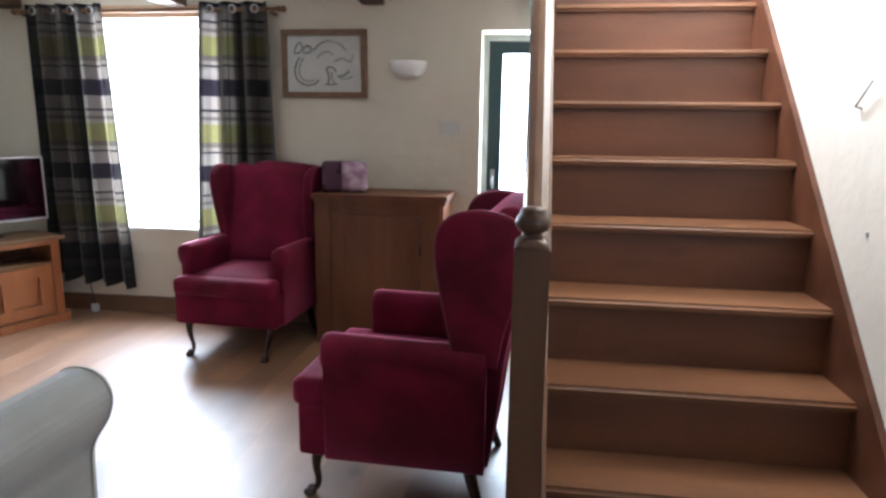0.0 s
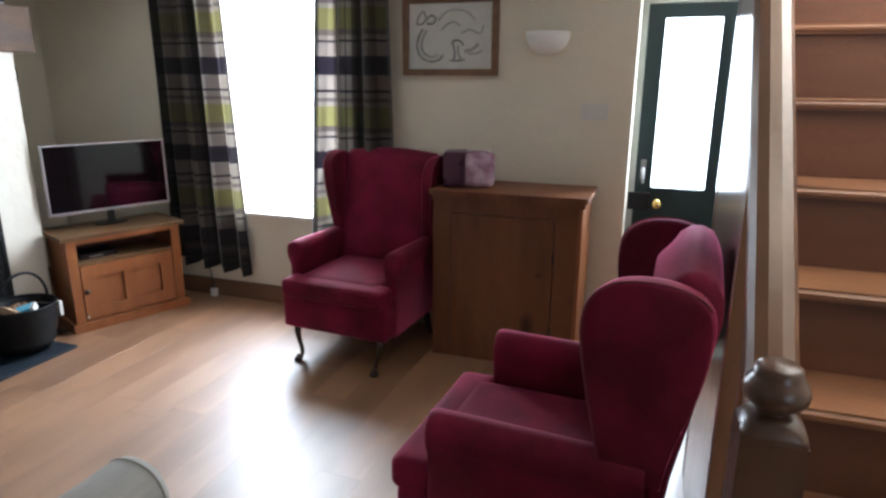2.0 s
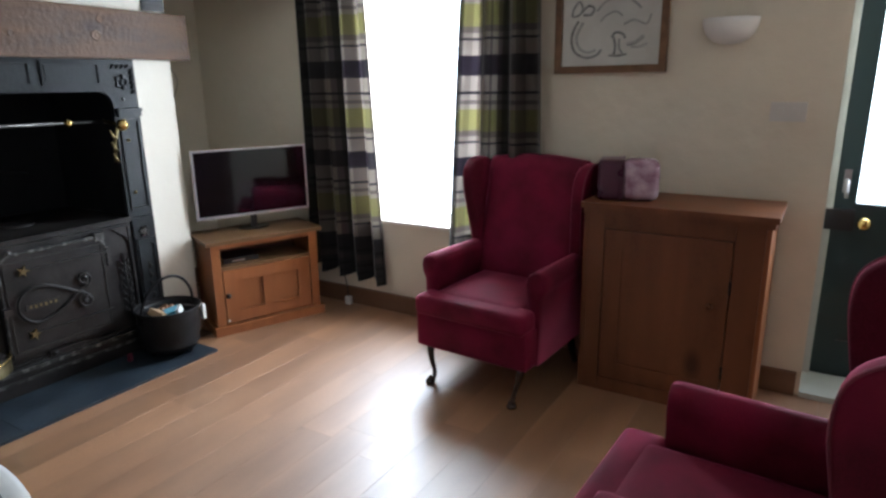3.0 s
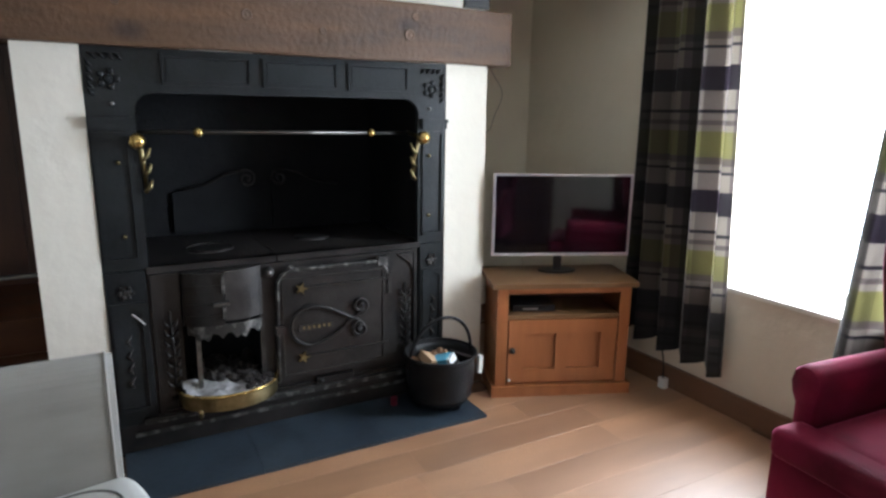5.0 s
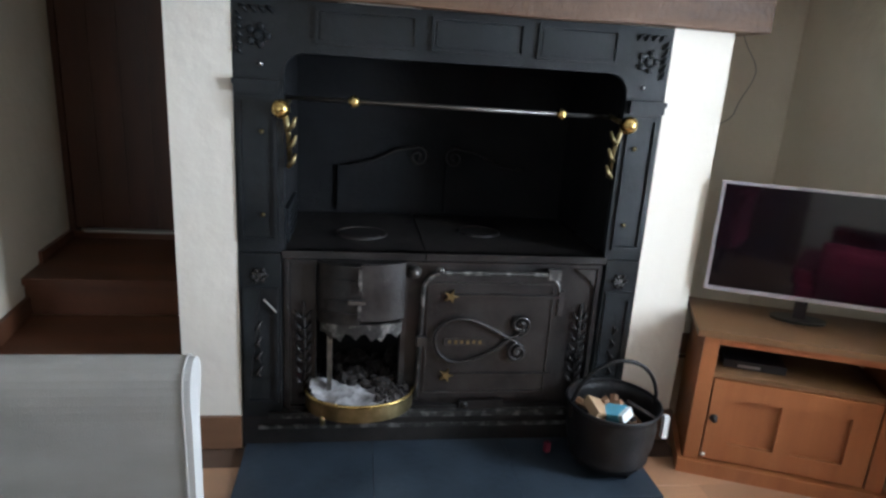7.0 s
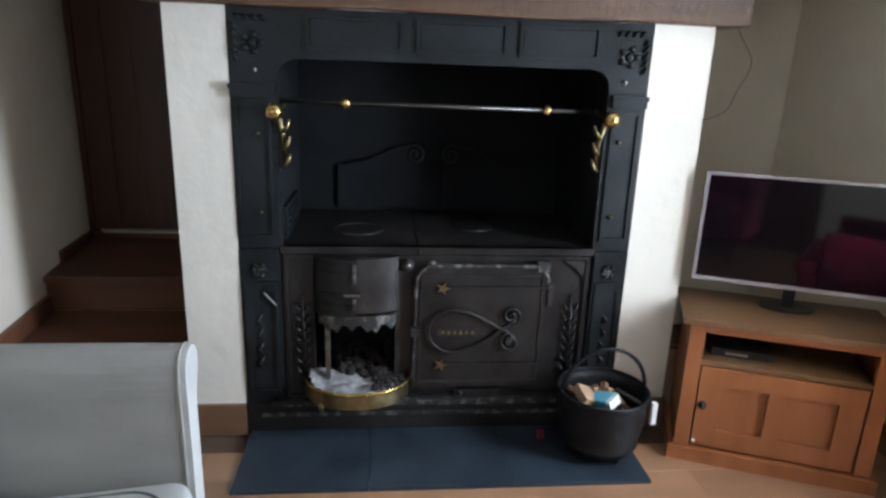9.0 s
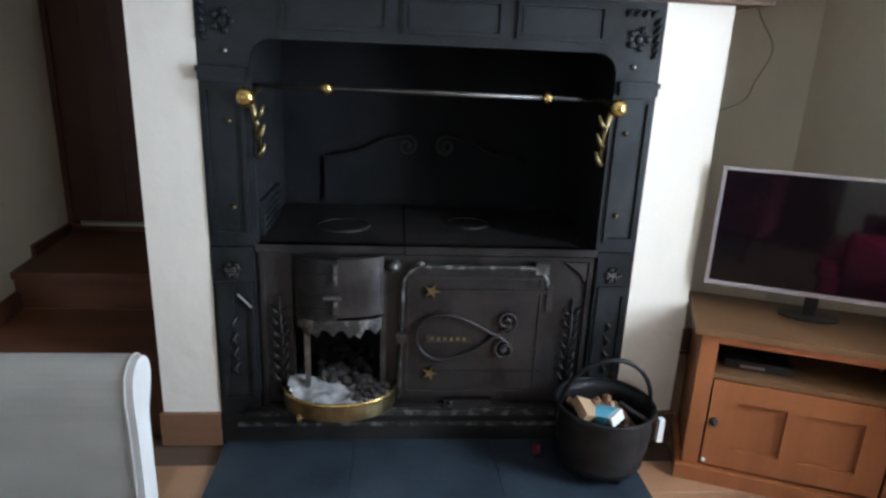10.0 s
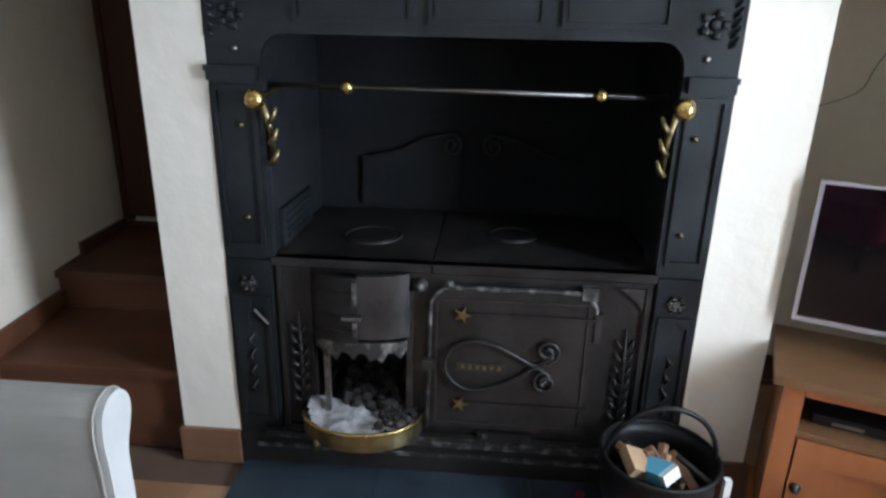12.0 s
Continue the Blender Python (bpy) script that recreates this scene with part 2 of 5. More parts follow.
PLASTIC_WHITE = material("white_plastic", (0.6, 0.6, 0.58), (0.68, 0.68, 0.66), 0.4, bump=0)
CABLE_GREY = material("grey_cable", (0.16, 0.15, 0.13), (0.22, 0.21, 0.19), 0.7, bump=0)
LEAF = material("printed_leaf", (0.12, 0.14, 0.08), (0.22, 0.24, 0.16), 0.9, scale=(50, 50, 50), bump=0)
GLASS = bpy.data.materials.new("window_glass")
GLASS.use_nodes = True
GLASS.node_tree.nodes["Principled BSDF"].inputs["Transmission Weight"].default_value = 1.0
GLASS.node_tree.nodes["Principled BSDF"].inputs["Roughness"].default_value = 0.0
GLASS.node_tree.nodes["Principled BSDF"].inputs["IOR"].default_value = 1.45
for m_, level in ((PINE_OLD, 0.3), (POT_IRON, 0.25), (IRON_BLUE, 0.24), (IRON, 0.42), (SLATE, 0.4)):
    m_.node_tree.nodes["Principled BSDF"].inputs["Specular IOR Level"].default_value = level
GRASS = material("grass", (0.05, 0.10, 0.02), (0.10, 0.16, 0.04), 0.95, scale=(3, 3, 3))


def tartan():
    """Woven check in charcoal, stone, plum and lime: two sets of stripes, along x and along z, laid over one another."""
    m = bpy.data.materials.new("checked_curtain_cloth")
    m.use_nodes = True
    n, l = m.node_tree.nodes, m.node_tree.links
    b, outp = n["Principled BSDF"], n["Material Output"]
    uv = n.new("ShaderNodeUVMap")
    sep = n.new("ShaderNodeSeparateXYZ")
    l.new(uv.outputs[0], sep.inputs[0])

    def stripes(src, period, offset, stops):
        a, f = n.new("ShaderNodeMath"), n.new("ShaderNodeMath")
        a.operation, f.operation = "MULTIPLY_ADD", "FRACT"
        a.inputs[1].default_value, a.inputs[2].default_value = 1 / period, offset
        l.new(src, a.inputs[0])
        l.new(a.outputs[0], f.inputs[0])
        r = n.new("ShaderNodeValToRGB")
        r.color_ramp.interpolation = "CONSTANT"
        e = r.color_ramp.elements
        e[0].position, e[0].color = stops[0][0], (*stops[0][1], 1)
        e[1].position, e[1].color = stops[1][0], (*stops[1][1], 1)
        for p, c in stops[2:]:
            e.new(p).color = (*c, 1)
        l.new(f.outputs[0], r.inputs[0])
        return r.outputs[0]

    stone, dark, plum, lime, grey = (0.100, 0.085, 0.074), (0.009, 0.007, 0.010), (0.04, 0.026, 0.036), (0.075, 0.069, 0.026), (0.045, 0.036, 0.034)
    rows = stripes(sep.outputs[1], 0.565, 0.2743, [(0.0, dark), (0.19, stone), (0.33, dark), (0.355, stone), (0.40, grey), (0.46, lime), (0.67, stone), (0.72, grey), (0.76, stone), (0.82, dark), (0.845, stone)])
    cols = stripes(sep.outputs[0], 0.74, 0.0, [(0.0, dark), (0.13, (0.62, 0.60, 0.58)), (0.30, (0.95, 0.93, 0.90)), (0.40, (0.45, 0.40, 0.38)), (0.56, (0.95, 0.93, 0.90)), (0.80, (0.3, 0.26, 0.28)), (0.84, (0.85, 0.85, 0.78)), (0.93, (0.3, 0.26, 0.3))])
    mix = n.new("ShaderNodeMix")
    mix.data_type, mix.blend_type = "RGBA", "MULTIPLY"
    mix.inputs[0].default_value = 0.85
    l.new(rows, mix.inputs[6])
    l.new(cols, mix.inputs[7])
    hem, dark_hem = n.new("ShaderNodeMix"), stripes(sep.outputs[1], 10.0, 0.0, [(0.0, (0.13, 0.13, 0.18)), (0.034, (0.32, 0.30, 0.33)), (0.0365, (0.13, 0.12, 0.16)), (0.042, (1, 1, 1))])
    hem.data_type, hem.blend_type = "RGBA", "MULTIPLY"
    hem.inputs[0].default_value = 1.0
    l.new(mix.outputs[2], hem.inputs[6])
    l.new(dark_hem, hem.inputs[7])
    mix = hem
    l.new(mix.outputs[2], b.inputs["Base Color"])
    b.inputs["Roughness"].default_value = 0.9
    b.inputs["Sheen Weight"].default_value = 0.2
    tr, ms = n.new("ShaderNodeBsdfTranslucent"), n.new("ShaderNodeMixShader")
    l.new(mix.outputs[2], tr.inputs[0])
    ms.inputs[0].default_value = 0.28
    l.new(b.outputs[0], ms.inputs[1])
    l.new(tr.outputs[0], ms.inputs[2])
    l.new(ms.outputs[0], outp.inputs[0])
    weave, bp = n.new("ShaderNodeTexNoise"), n.new("ShaderNodeBump")
    weave.inputs["Scale"].default_value = 400
    bp.inputs["Strength"].default_value, bp.inputs["Distance"].default_value = 0.3, 0.001
    l.new(weave.outputs[0], bp.inputs["Height"])
    l.new(bp.outputs[0], b.inputs["Normal"])
    return m


TARTAN = tartan()

# ---- building helpers ----


def part(name, bm, mat, parent=None, label="", smooth=False, m=None, kind="", cat="", bevel=0.0):
    """Link a bmesh as one mesh object under a thing."""
    if bevel:
        bmesh.ops.bevel(bm, geom=[e for e in bm.edges if e.is_manifold and e.calc_face_angle(0) > 0.5], offset=bevel, segments=2, affect="EDGES", profile=0.6)
    bmesh.ops.recalc_face_normals(bm, faces=bm.faces)
    me = bpy.data.meshes.new(name)
    bm.to_mesh(me)
    bm.free()
    me.materials.append(mat)
    if smooth:
        me.shade_smooth()
    ob = new(name, me)
    if m is not None:
        ob.matrix_basis = m
    ob.parent = parent
    return tagged(ob, label, cat, "", kind)


def thing(name, label, category, m=None, group=""):
    ob = new(name)
    ob.empty_display_size = 0.1
    if m is not None:
        ob.matrix_basis = m
    return tagged(ob, label, category, group)


def box(*b, bm=None):
    """x0, x1, y0, y1, z0, z1."""
    bm = bm or bmesh.new()
    v = [bm.verts.new((b[i], b[2 + j], b[4 + k])) for i in (0, 1) for j in (0, 1) for k in (0, 1)]
    for f in ((0, 1, 3, 2), (4, 6, 7, 5), (0, 4, 5, 1), (2, 3, 7, 6), (0, 2, 6, 4), (1, 5, 7, 3)):
        bm.faces.new([v[i] for i in f])
    return bm


def boxes(*bs):
    bm = bmesh.new()
    for b in bs:
        box(*b, bm=bm)
    return bm


def prism(outline, a, b, axis="x", bm=None):
    """An outline of 2D points, drawn along an axis from a to b. axis x: points are (y, z); y: (x, z); z: (x, y)."""
    bm = bm or bmesh.new()
    put = {"x": lambda p, d: (d, p[0], p[1]), "y": lambda p, d: (p[0], d, p[1]), "z": lambda p, d: (p[0], p[1], d)}[axis]
    lo, hi = [bm.verts.new(put(p, a)) for p in outline], [bm.verts.new(put(p, b)) for p in outline]
    bm.faces.new(lo)
    bm.faces.new(hi)
    for i in range(len(outline)):
        j = (i + 1) % len(outline)
        bm.faces.new((lo[i], lo[j], hi[j], hi[i]))
    return bm


def frame_ring(outer, inner, a, b, axis="x"):
    """A flat ring between two outlines with equal counts of points."""
    bm = bmesh.new()
    put = {"x": lambda p, d: (d, p[0], p[1]), "y": lambda p, d: (p[0], d, p[1]), "z": lambda p, d: (p[0], p[1], d)}[axis]
    r = [[bm.verts.new(put(p, d)) for p in o] for o in (outer, inner) for d in (a, b)]
    n = len(outer)
    for i in range(n):
        j = (i + 1) % n
        for p, q in ((0, 1), (1, 3), (3, 2), (2, 0)):
            bm.faces.new((r[p][i], r[p][j], r[q][j], r[q][i]))
    return bm


def lathe(profile, segs=20, bm=None, at=(0, 0, 0), cap=True, axis="z"):
    """Profile of (radius, height) turned round an axis."""
    bm = bm or bmesh.new()
    put = {"z": lambda r, h, a: (r * math.cos(a), r * math.sin(a), h), "x": lambda r, h, a: (h, r * math.cos(a), r * math.sin(a)), "y": lambda r, h, a: (r * math.cos(a), h, r * math.sin(a))}[axis]
    rings = [[bm.verts.new(Vector(put(max(r, 1e-4), h, math.tau * i / segs)) + Vector(at)) for i in range(segs)] for r, h in profile]
    for p, q in zip(rings, rings[1:]):
        for i in range(segs):
            j = (i + 1) % segs
            bm.faces.new((p[i], p[j], q[j], q[i]))
    if cap:
        bm.faces.new(rings[0])
        bm.faces.new(rings[-1])
    return bm


def ball(r, at, squash=1.0, segs=16):
    return lathe([(r * math.sin(math.pi * i / 10), -r * squash * math.cos(math.pi * i / 10)) for i in range(11)], segs, at=at)


def tube(points, radius, segs=8, bm=None, closed=False):
    """A round bar through points; radius may be one number or one a point."""
    bm = bm or bmesh.new()
    pts = [Vector(p) for p in points]
    n = len(pts)
    rad = radius if isinstance(radius, (list, tuple)) else [radius] * n
    rings, side = [], None
    for i, p in enumerate(pts):
        d = ((pts[(i + 1) % n] if closed or i < n - 1 else p) - (pts[i - 1] if closed or i else p)).normalized()
        if side is None:
            side = d.orthogonal().normalized()
        side = (side - d * side.dot(d)).normalized()
        up = d.cross(side)
        rings.append([bm.verts.new(p + (side * math.cos(math.tau * k / segs) + up * math.sin(math.tau * k / segs)) * rad[i]) for k in range(segs)])
    for i in range(n if closed else n - 1):
        p, q = rings[i], rings[(i + 1) % n]
        for k in range(segs):
            bm.faces.new((p[k], p[(k + 1) % segs], q[(k + 1) % segs], q[k]))
    if not closed:
        bm.faces.new(rings[0])
        bm.faces.new(rings[-1])
    return bm


def smooth_line(points, n=6):
    """Catmull-Rom through the points."""
    p = [Vector(q) for q in points]
    p = [p[0] * 2 - p[1]] + p + [p[-1] * 2 - p[-2]]
    out = []
    for i in range(1, len(p) - 2):
        for k in range(n):
            t = k / n
            out.append(0.5 * ((2 * p[i]) + (p[i + 1] - p[i - 1]) * t + (2 * p[i - 1] - 5 * p[i] + 4 * p[i + 1] - p[i + 2]) * t * t + (3 * p[i] - p[i - 1] - 3 * p[i + 1] + p[i + 2]) * t ** 3))
    return out + [p[-2]]


def pad(x0, x1, y0, y1, z0, z1, soft=0.35, n=18, bm=None, sag=0.0):
    """A stuffed block: a box whose edges and corners are swollen round."""
    bm = bm or bmesh.new()
    c = Vector(((x0 + x1) / 2, (y0 + y1) / 2, (z0 + z1) / 2))
    h = Vector(((x1 - x0) / 2, (y1 - y0) / 2, (z1 - z0) / 2))
    r = soft * 2 * min(h)
    core = [max(0.0, a - r) for a in h]
    made = {}

    def vert(s):
        key = tuple(round(a, 4) for a in s)
        if key not in made:
            p = Vector([a * b for a, b in zip(s, h)])
            q = Vector([max(-k, min(k, a)) for a, k in zip(p, core)])
            d = p - q
            if d.length > 1e-6:
                d = d.normalized() * r
            p = q + d
            bulge = (1 - s[0] ** 2) * (1 - s[1] ** 2)
            p.z += (sag * bulge if s[2] > 0.5 else 0)
            made[key] = bm.verts.new(c + p)
        return made[key]

    g = [math.sin(math.pi / 2 * (-1 + 2 * i / n)) for i in range(n + 1)]
    for ax in range(3):
        for side in (-1, 1):
            for i in range(n):
                for j in range(n):
                    quad = []
                    for a, b in ((i, j), (i + 1, j), (i + 1, j + 1), (i, j + 1)):
                        s = [0, 0, 0]
                        s[ax], s[(ax + 1) % 3], s[(ax + 2) % 3] = side, g[a], g[b]
                        quad.append(vert(s))
                    try:
                        bm.faces.new(quad)
                    except ValueError:
                        pass
    return bm


def rounded(y0, y1, z0, z1, r, n=5, top_only=False):
    """Outline of a rectangle with round corners."""
    out = []
    for cy, cz, a in ((y1 - r, z1 - r, 0), (y0 + r, z1 - r, 90), (y0 + r, z0 + r, 180), (y1 - r, z0 + r, 270)):
        if top_only and a >= 180:
            out += [(y0, z0)] * (n + 1) if a == 180 else [(y1, z0)] * (n + 1)
            continue
        out += [(cy + r * math.cos(radians(a + 90 * k / n)), cz + r * math.sin(radians(a + 90 * k / n))) for k in range(n + 1)]
    return out


def structure(name, bm, mat, label="", **k):
    return part(name, bm, mat, None, label, kind="structure", **k)


# ---- walls, ceiling, openings ----
DX0, DX1, DZ1 = -0.33, 0.62, 1.96
T = 0.42
wall_n = boxes((-4.7, WX0, NORTH, NORTH + T, -0.1, 2.6), (WX0, WX1, NORTH, NORTH + T, -0.1, WZ0), (WX0, WX1, NORTH, NORTH + T, WZ1, 2.6),
               (WX1, DX0, NORTH, NORTH + T, -0.1, 2.6), (DX0, DX1, NORTH, NORTH + T, DZ1, 2.6), (DX1, EAST + 0.2, NORTH, NORTH + T, -0.1, 2.6))
structure("wall_north", wall_n, PLASTER, "cream painted plaster wall with deep window and door openings")
# The gap at y 2.3 to 3.5 is made up for the fill lamp.
structure("wall_east", boxes((EAST, EAST + 0.2, 3.5, NORTH, -0.1, 5.0), (EAST, EAST + 0.2, 0.4, 2.3, -0.1, 5.0), (EAST, EAST + 0.2, 2.3, 3.5, -0.1, 0.95), (EAST, EAST + 0.2, 2.3, 3.5, 1.95, 5.0)), WHITE_PLASTER, "white plaster wall beside the stairs")
structure("wall_south", box(-4.0, EAST, 0.4, SOUTH, -0.1, 2.6), PLASTER, "cream painted plaster wall")
structure("wall_west", boxes((WEST - 0.3, WEST, 0.6, 3.60, -0.1, 2.6), (WEST - 0.3, WEST, 3.802, 4.508, 2.05, 2.6)), WHITE_PLASTER, "white plaster wall beside the winding stairs")
structure("wall_alcove", boxes((-4.7, -4.5, 6.47, NORTH, -0.1, 2.6)), PLASTER, "cream plaster alcove wall beside the chimney breast")
structure("wall_stair_recess", box(-5.07, -4.90, 3.60, 4.51, -0.1, 2.6, bm=prism([(WEST, 3.60), (WEST, 3.80), (-4.90, 3.649), (-4.90, 3.50), (-3.9, 3.50)], -0.1, 2.6, axis="z")), PLASTER, "plaster wall of the stair recess")
structure("chimney_pier", box(-4.9, WEST, 4.51, 4.72, -0.1, 1.65), WHITE_PLASTER, "white plastered pier beside the range", bevel=0.012)
structure("chimney_pier", box(-4.7, WEST, 6.24, 6.47, -0.1, 1.65), WHITE_PLASTER, "white plastered pier beside the range", bevel=0.012)
structure("chimney_breast", box(-4.9, WEST, 4.51, 6.47, 1.65, 2.6), WHITE_PLASTER, "white plastered chimney breast over the beam")
structure("fireplace_back", box(-4.9, -4.4, 4.72, 6.24, -0.1, 1.65), SOOT, "sooty fireplace back")
# Out of view above the ceiling; the opening is assumed, for the landing lamp.
structure("wall_stairwell", boxes((0.0, 0.06, 4.3, 5.0, CEIL + 0.15, 5.0), (0.0, 0.06, 6.3, NORTH, CEIL + 0.15, 5.0), (0.0, 0.06, 5.0, 6.3, 3.85, 5.0), (0.0, 0.06, 5.0, 6.3, CEIL + 0.15, 2.65), (0.06, EAST, NORTH - 0.05, NORTH + T, 2.6, 5.0), (0.0, EAST, 4.1, 4.3, CEIL + 0.15, 5.0)), WHITE_PLASTER, "white plaster wall of the stairwell")
structure("ceiling", boxes((-4.9, 0.06, 0.4, NORTH, CEIL, CEIL + 0.15), (0.06, EAST, 0.4, 4.3, CEIL, CEIL + 0.15), (0.0, EAST + 0.2, 4.1, NORTH + T, 5.0, 5.1)), CEILING, "cream painted ceiling")
structure("ground", box(-60, 60, -60, 60, -0.5, -0.12), GRASS, "grass outside")
for x in (-3.55, -2.35, -1.02):
    b = thing("ceiling_beam", "dark stained timber ceiling beam", "beam")
    part("beam", box(x - 0.07, x + 0.07, SOUTH, NORTH - 0.02, 2.115, CEIL), OAK_DARK, b, bevel=0.012)
structure("window_lintel", box(WX0 - 0.06, WX1 + 0.06, NORTH - 0.012, NORTH + T, WZ1 - 0.04, WZ1 + 0.04), LINTEL, "pale timber lintel over the window")
structure("window_sill", box(WX0, WX1, NORTH - 0.02, NORTH + 0.34, WZ0, WZ0 + 0.022), WHITE_PLASTER, "white painted window sill", bevel=0.006)

win = tagged(new("window_1"), "tall white framed window in a deep reveal", "window", kind="structure")
for b in ((WX0, WX0 + 0.018, WZ0 + 0.022, WZ1 - 0.04), (WX1 - 0.018, WX1, WZ0 + 0.022, WZ1 - 0.04), (WX0 + 0.018, WX1 - 0.018, WZ0 + 0.022, WZ0 + 0.035), (WX0 + 0.018, WX1 - 0.018, WZ1 - 0.055, WZ1 - 0.04)):
    part("window_frame", box(b[0], b[1], NORTH + 0.28, NORTH + 0.34, b[2], b[3]), FRAME_GREEN, win)
g = part("pane", box(WX0 + 0.018, WX1 - 0.018, NORTH + 0.305, NORTH + 0.311, WZ0 + 0.035, WZ1 - 0.055), GLASS, win)
g.visible_shadow = False

# back door
door = tagged(new("door_1"), "dark blue-green half glazed back door with a brass knob", "door", kind="structure")
DY = NORTH + 0.26
stiles = [(-0.295, -0.205, 0.03, 1.92), (0.085, 0.165, 0.92, 1.85), (0.455, 0.56, 0.03, 1.92), (-0.205, 0.455, 1.85, 1.92), (-0.205, 0.455, 0.76, 0.92), (-0.205, 0.455, 0.03, 0.22), (0.085, 0.165, 0.22, 0.76)]
part("door_leaf", boxes(*[(a, b, DY, DY + 0.045, c, d) for a, b, c, d in stiles]), DARK_GREEN, door)
for a, b in ((-0.205, 0.085), (0.165, 0.455)):
    part("lower_panel", box(a, b, DY + 0.015, DY + 0.03, 0.22, 0.76), DARK_GREEN, door)
    p = part("pane", box(a, b, DY + 0.02, DY + 0.026, 0.92, 1.85), GLASS, door)
    p.visible_shadow = False
part("frame", boxes((DX0, -0.297, DY - 0.02, DY + 0.1, 0, DZ1), (0.562, DX1, DY - 0.02, DY + 0.1, 0, DZ1), (-0.297, 0.562, DY - 0.02, DY + 0.1, 1.925, DZ1)), FRAME_GREEN, door, "pale green painted door frame")
part("threshold", box(DX0, DX1, NORTH - 0.02, DY + 0.1, 0.0, 0.028), FRAME_GREEN, door, "pale painted threshold")
part("knob", lathe([(0.0, -0.062), (0.018, -0.06), (0.029, -0.047), (0.029, -0.036), (0.016, -0.026), (0.011, -0.012), (0.026, -0.008), (0.026, 0.0)], 18, at=(-0.163, DY, 0.83), axis="y"), BRASS, door, "round brass knob", smooth=True)
part("rim_lock", box(-0.325, -0.205, DY - 0.03, DY, 0.79, 0.89), BLACK, door, "black iron rim lock", bevel=0.004)
part("lever_handle", tube([(-0.255, DY - 0.01, 1.03), (-0.255, DY - 0.045, 1.03), (-0.255, DY - 0.05, 0.99), (-0.25, DY - 0.05, 0.95)], 0.009), STEEL, door, "small chrome lever", smooth=True)
part("handle_plate", box(-0.27, -0.24, DY - 0.008, DY, 0.97, 1.08), STEEL, door, "chrome handle plate", bevel=0.002)

# skirtings
for i, (b, lab) in enumerate([((-4.5, DX0 - 0.02, NORTH - 0.02, NORTH, 0, 0.12), "brown skirting board"), ((DX1, EAST, NORTH - 0.02, NORTH, 0, 0.12), "brown skirting board"),
                              ((WEST, WEST + 0.018, 4.50, 4.718, 0, 0.135), "brown skirting block on the chimney pier"), ((WEST, WEST + 0.018, 6.243, 6.48, 0, 0.135), "brown skirting block on the chimney pier"),
                              ((-4.5, WEST, 6.472, 6.49, 0, 0.12), "brown skirting board in the alcove"), ((-4.5, -4.482, 6.49, NORTH - 0.02, 0, 0.12), "brown skirting board in the alcove"),
                              ((WEST, WEST + 0.018, 0.6, 3.79, 0, 0.12), "brown skirting board"), ((EAST - 0.018, EAST, 0.6, 4.4, 0, 0.12), "brown skirting board")]):
    structure("baseboard", box(*b), SKIRT, lab, bevel=0.004)

# ---- staircase ----
stairs = thing("staircase", "steep open-sided pine staircase with a boarded side and turned newel", "staircase")
SX0, SX1, RISE, GO, Y0, Z0 = 0.065, 0.935, 0.2183, 0.199, 5.042, 0.594
for k in range(-2, 9):
    y, z = Y0 + GO * k, Z0 + RISE * k
    below = max(0.0, z - RISE)
    bm = boxes((SX0, SX1, y, y + GO + 0.035, z - 0.03, z))
    bmesh.ops.bevel(bm, geom=[e for e in bm.edges if abs(e.verts[0].co.y - y) < 1e-5 and abs(e.verts[1].co.y - y) < 1e-5 and abs(e.verts[0].co.x - e.verts[1].co.x) > 0.1], offset=0.011, segments=3, affect="EDGES")
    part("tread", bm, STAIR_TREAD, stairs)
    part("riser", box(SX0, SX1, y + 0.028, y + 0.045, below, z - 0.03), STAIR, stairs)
slope = RISE / GO


def string(x0, x1, y0, y1, up, down):
    z = lambda y: Z0 + (y - Y0) * slope
    pts = [(y0, max(0.0, z(y0) - down)), (y1, z(y1) - down), (y1, z(y1) + up), (y0, max(0.02, z(y0) + up))]
    lowest = Y0 - (Z0 - down) / slope
    if y0 < lowest < y1:
        pts = [(y0, 0.0), (lowest, 0.0), (y1, z(y1) - down), (y1, z(y1) + up), (y0, max(0.02, z(y0) + up))]
    return prism(pts, x0, x1)


part("wall_string", string(SX1, EAST - 0.002, 4.42, 6.9, 0.045, 0.30), STAIR, stairs, "sloping pine string along the wall", bevel=0.004)
part("outer_string", string(0.053, SX0, 4.62, 6.9, 0.03, 0.30), STAIR_SIDE, stairs, "sloping pine outer string", bevel=0.003)
# boarded side: upright varnished boards up to the ceiling
yb = 5.28
while yb < 6.14:
    w = 0.108
    part("side_board", box(0.036, 0.052, yb + 0.002, min(yb + w, 6.15), 0.0, CEIL), STAIR_SIDE, stairs, bevel=0.003)
    yb += w
part("side_panel", prism([(4.63, 0.0), (5.278, 0.0), (5.278, 0.78), (4.63, 0.10)], 0.044, 0.053), STAIR_SIDE, stairs, "varnished pine side panel under the string")
part("side_post", box(0.034, 0.07, 6.15, 6.21, 0.0, CEIL), STAIR_SIDE, stairs, "square pine post at the end of the boarding", bevel=0.005)
nx, ny, hw = -0.002, 4.585, 0.038
newel = part("newel_post", box(nx - hw, nx + hw, ny - hw, ny + hw, 0.0, 1.096), NEWEL, stairs, "square pine newel post with a turned cap", bevel=0.008)
shoulder = bmesh.new()
tiers = []
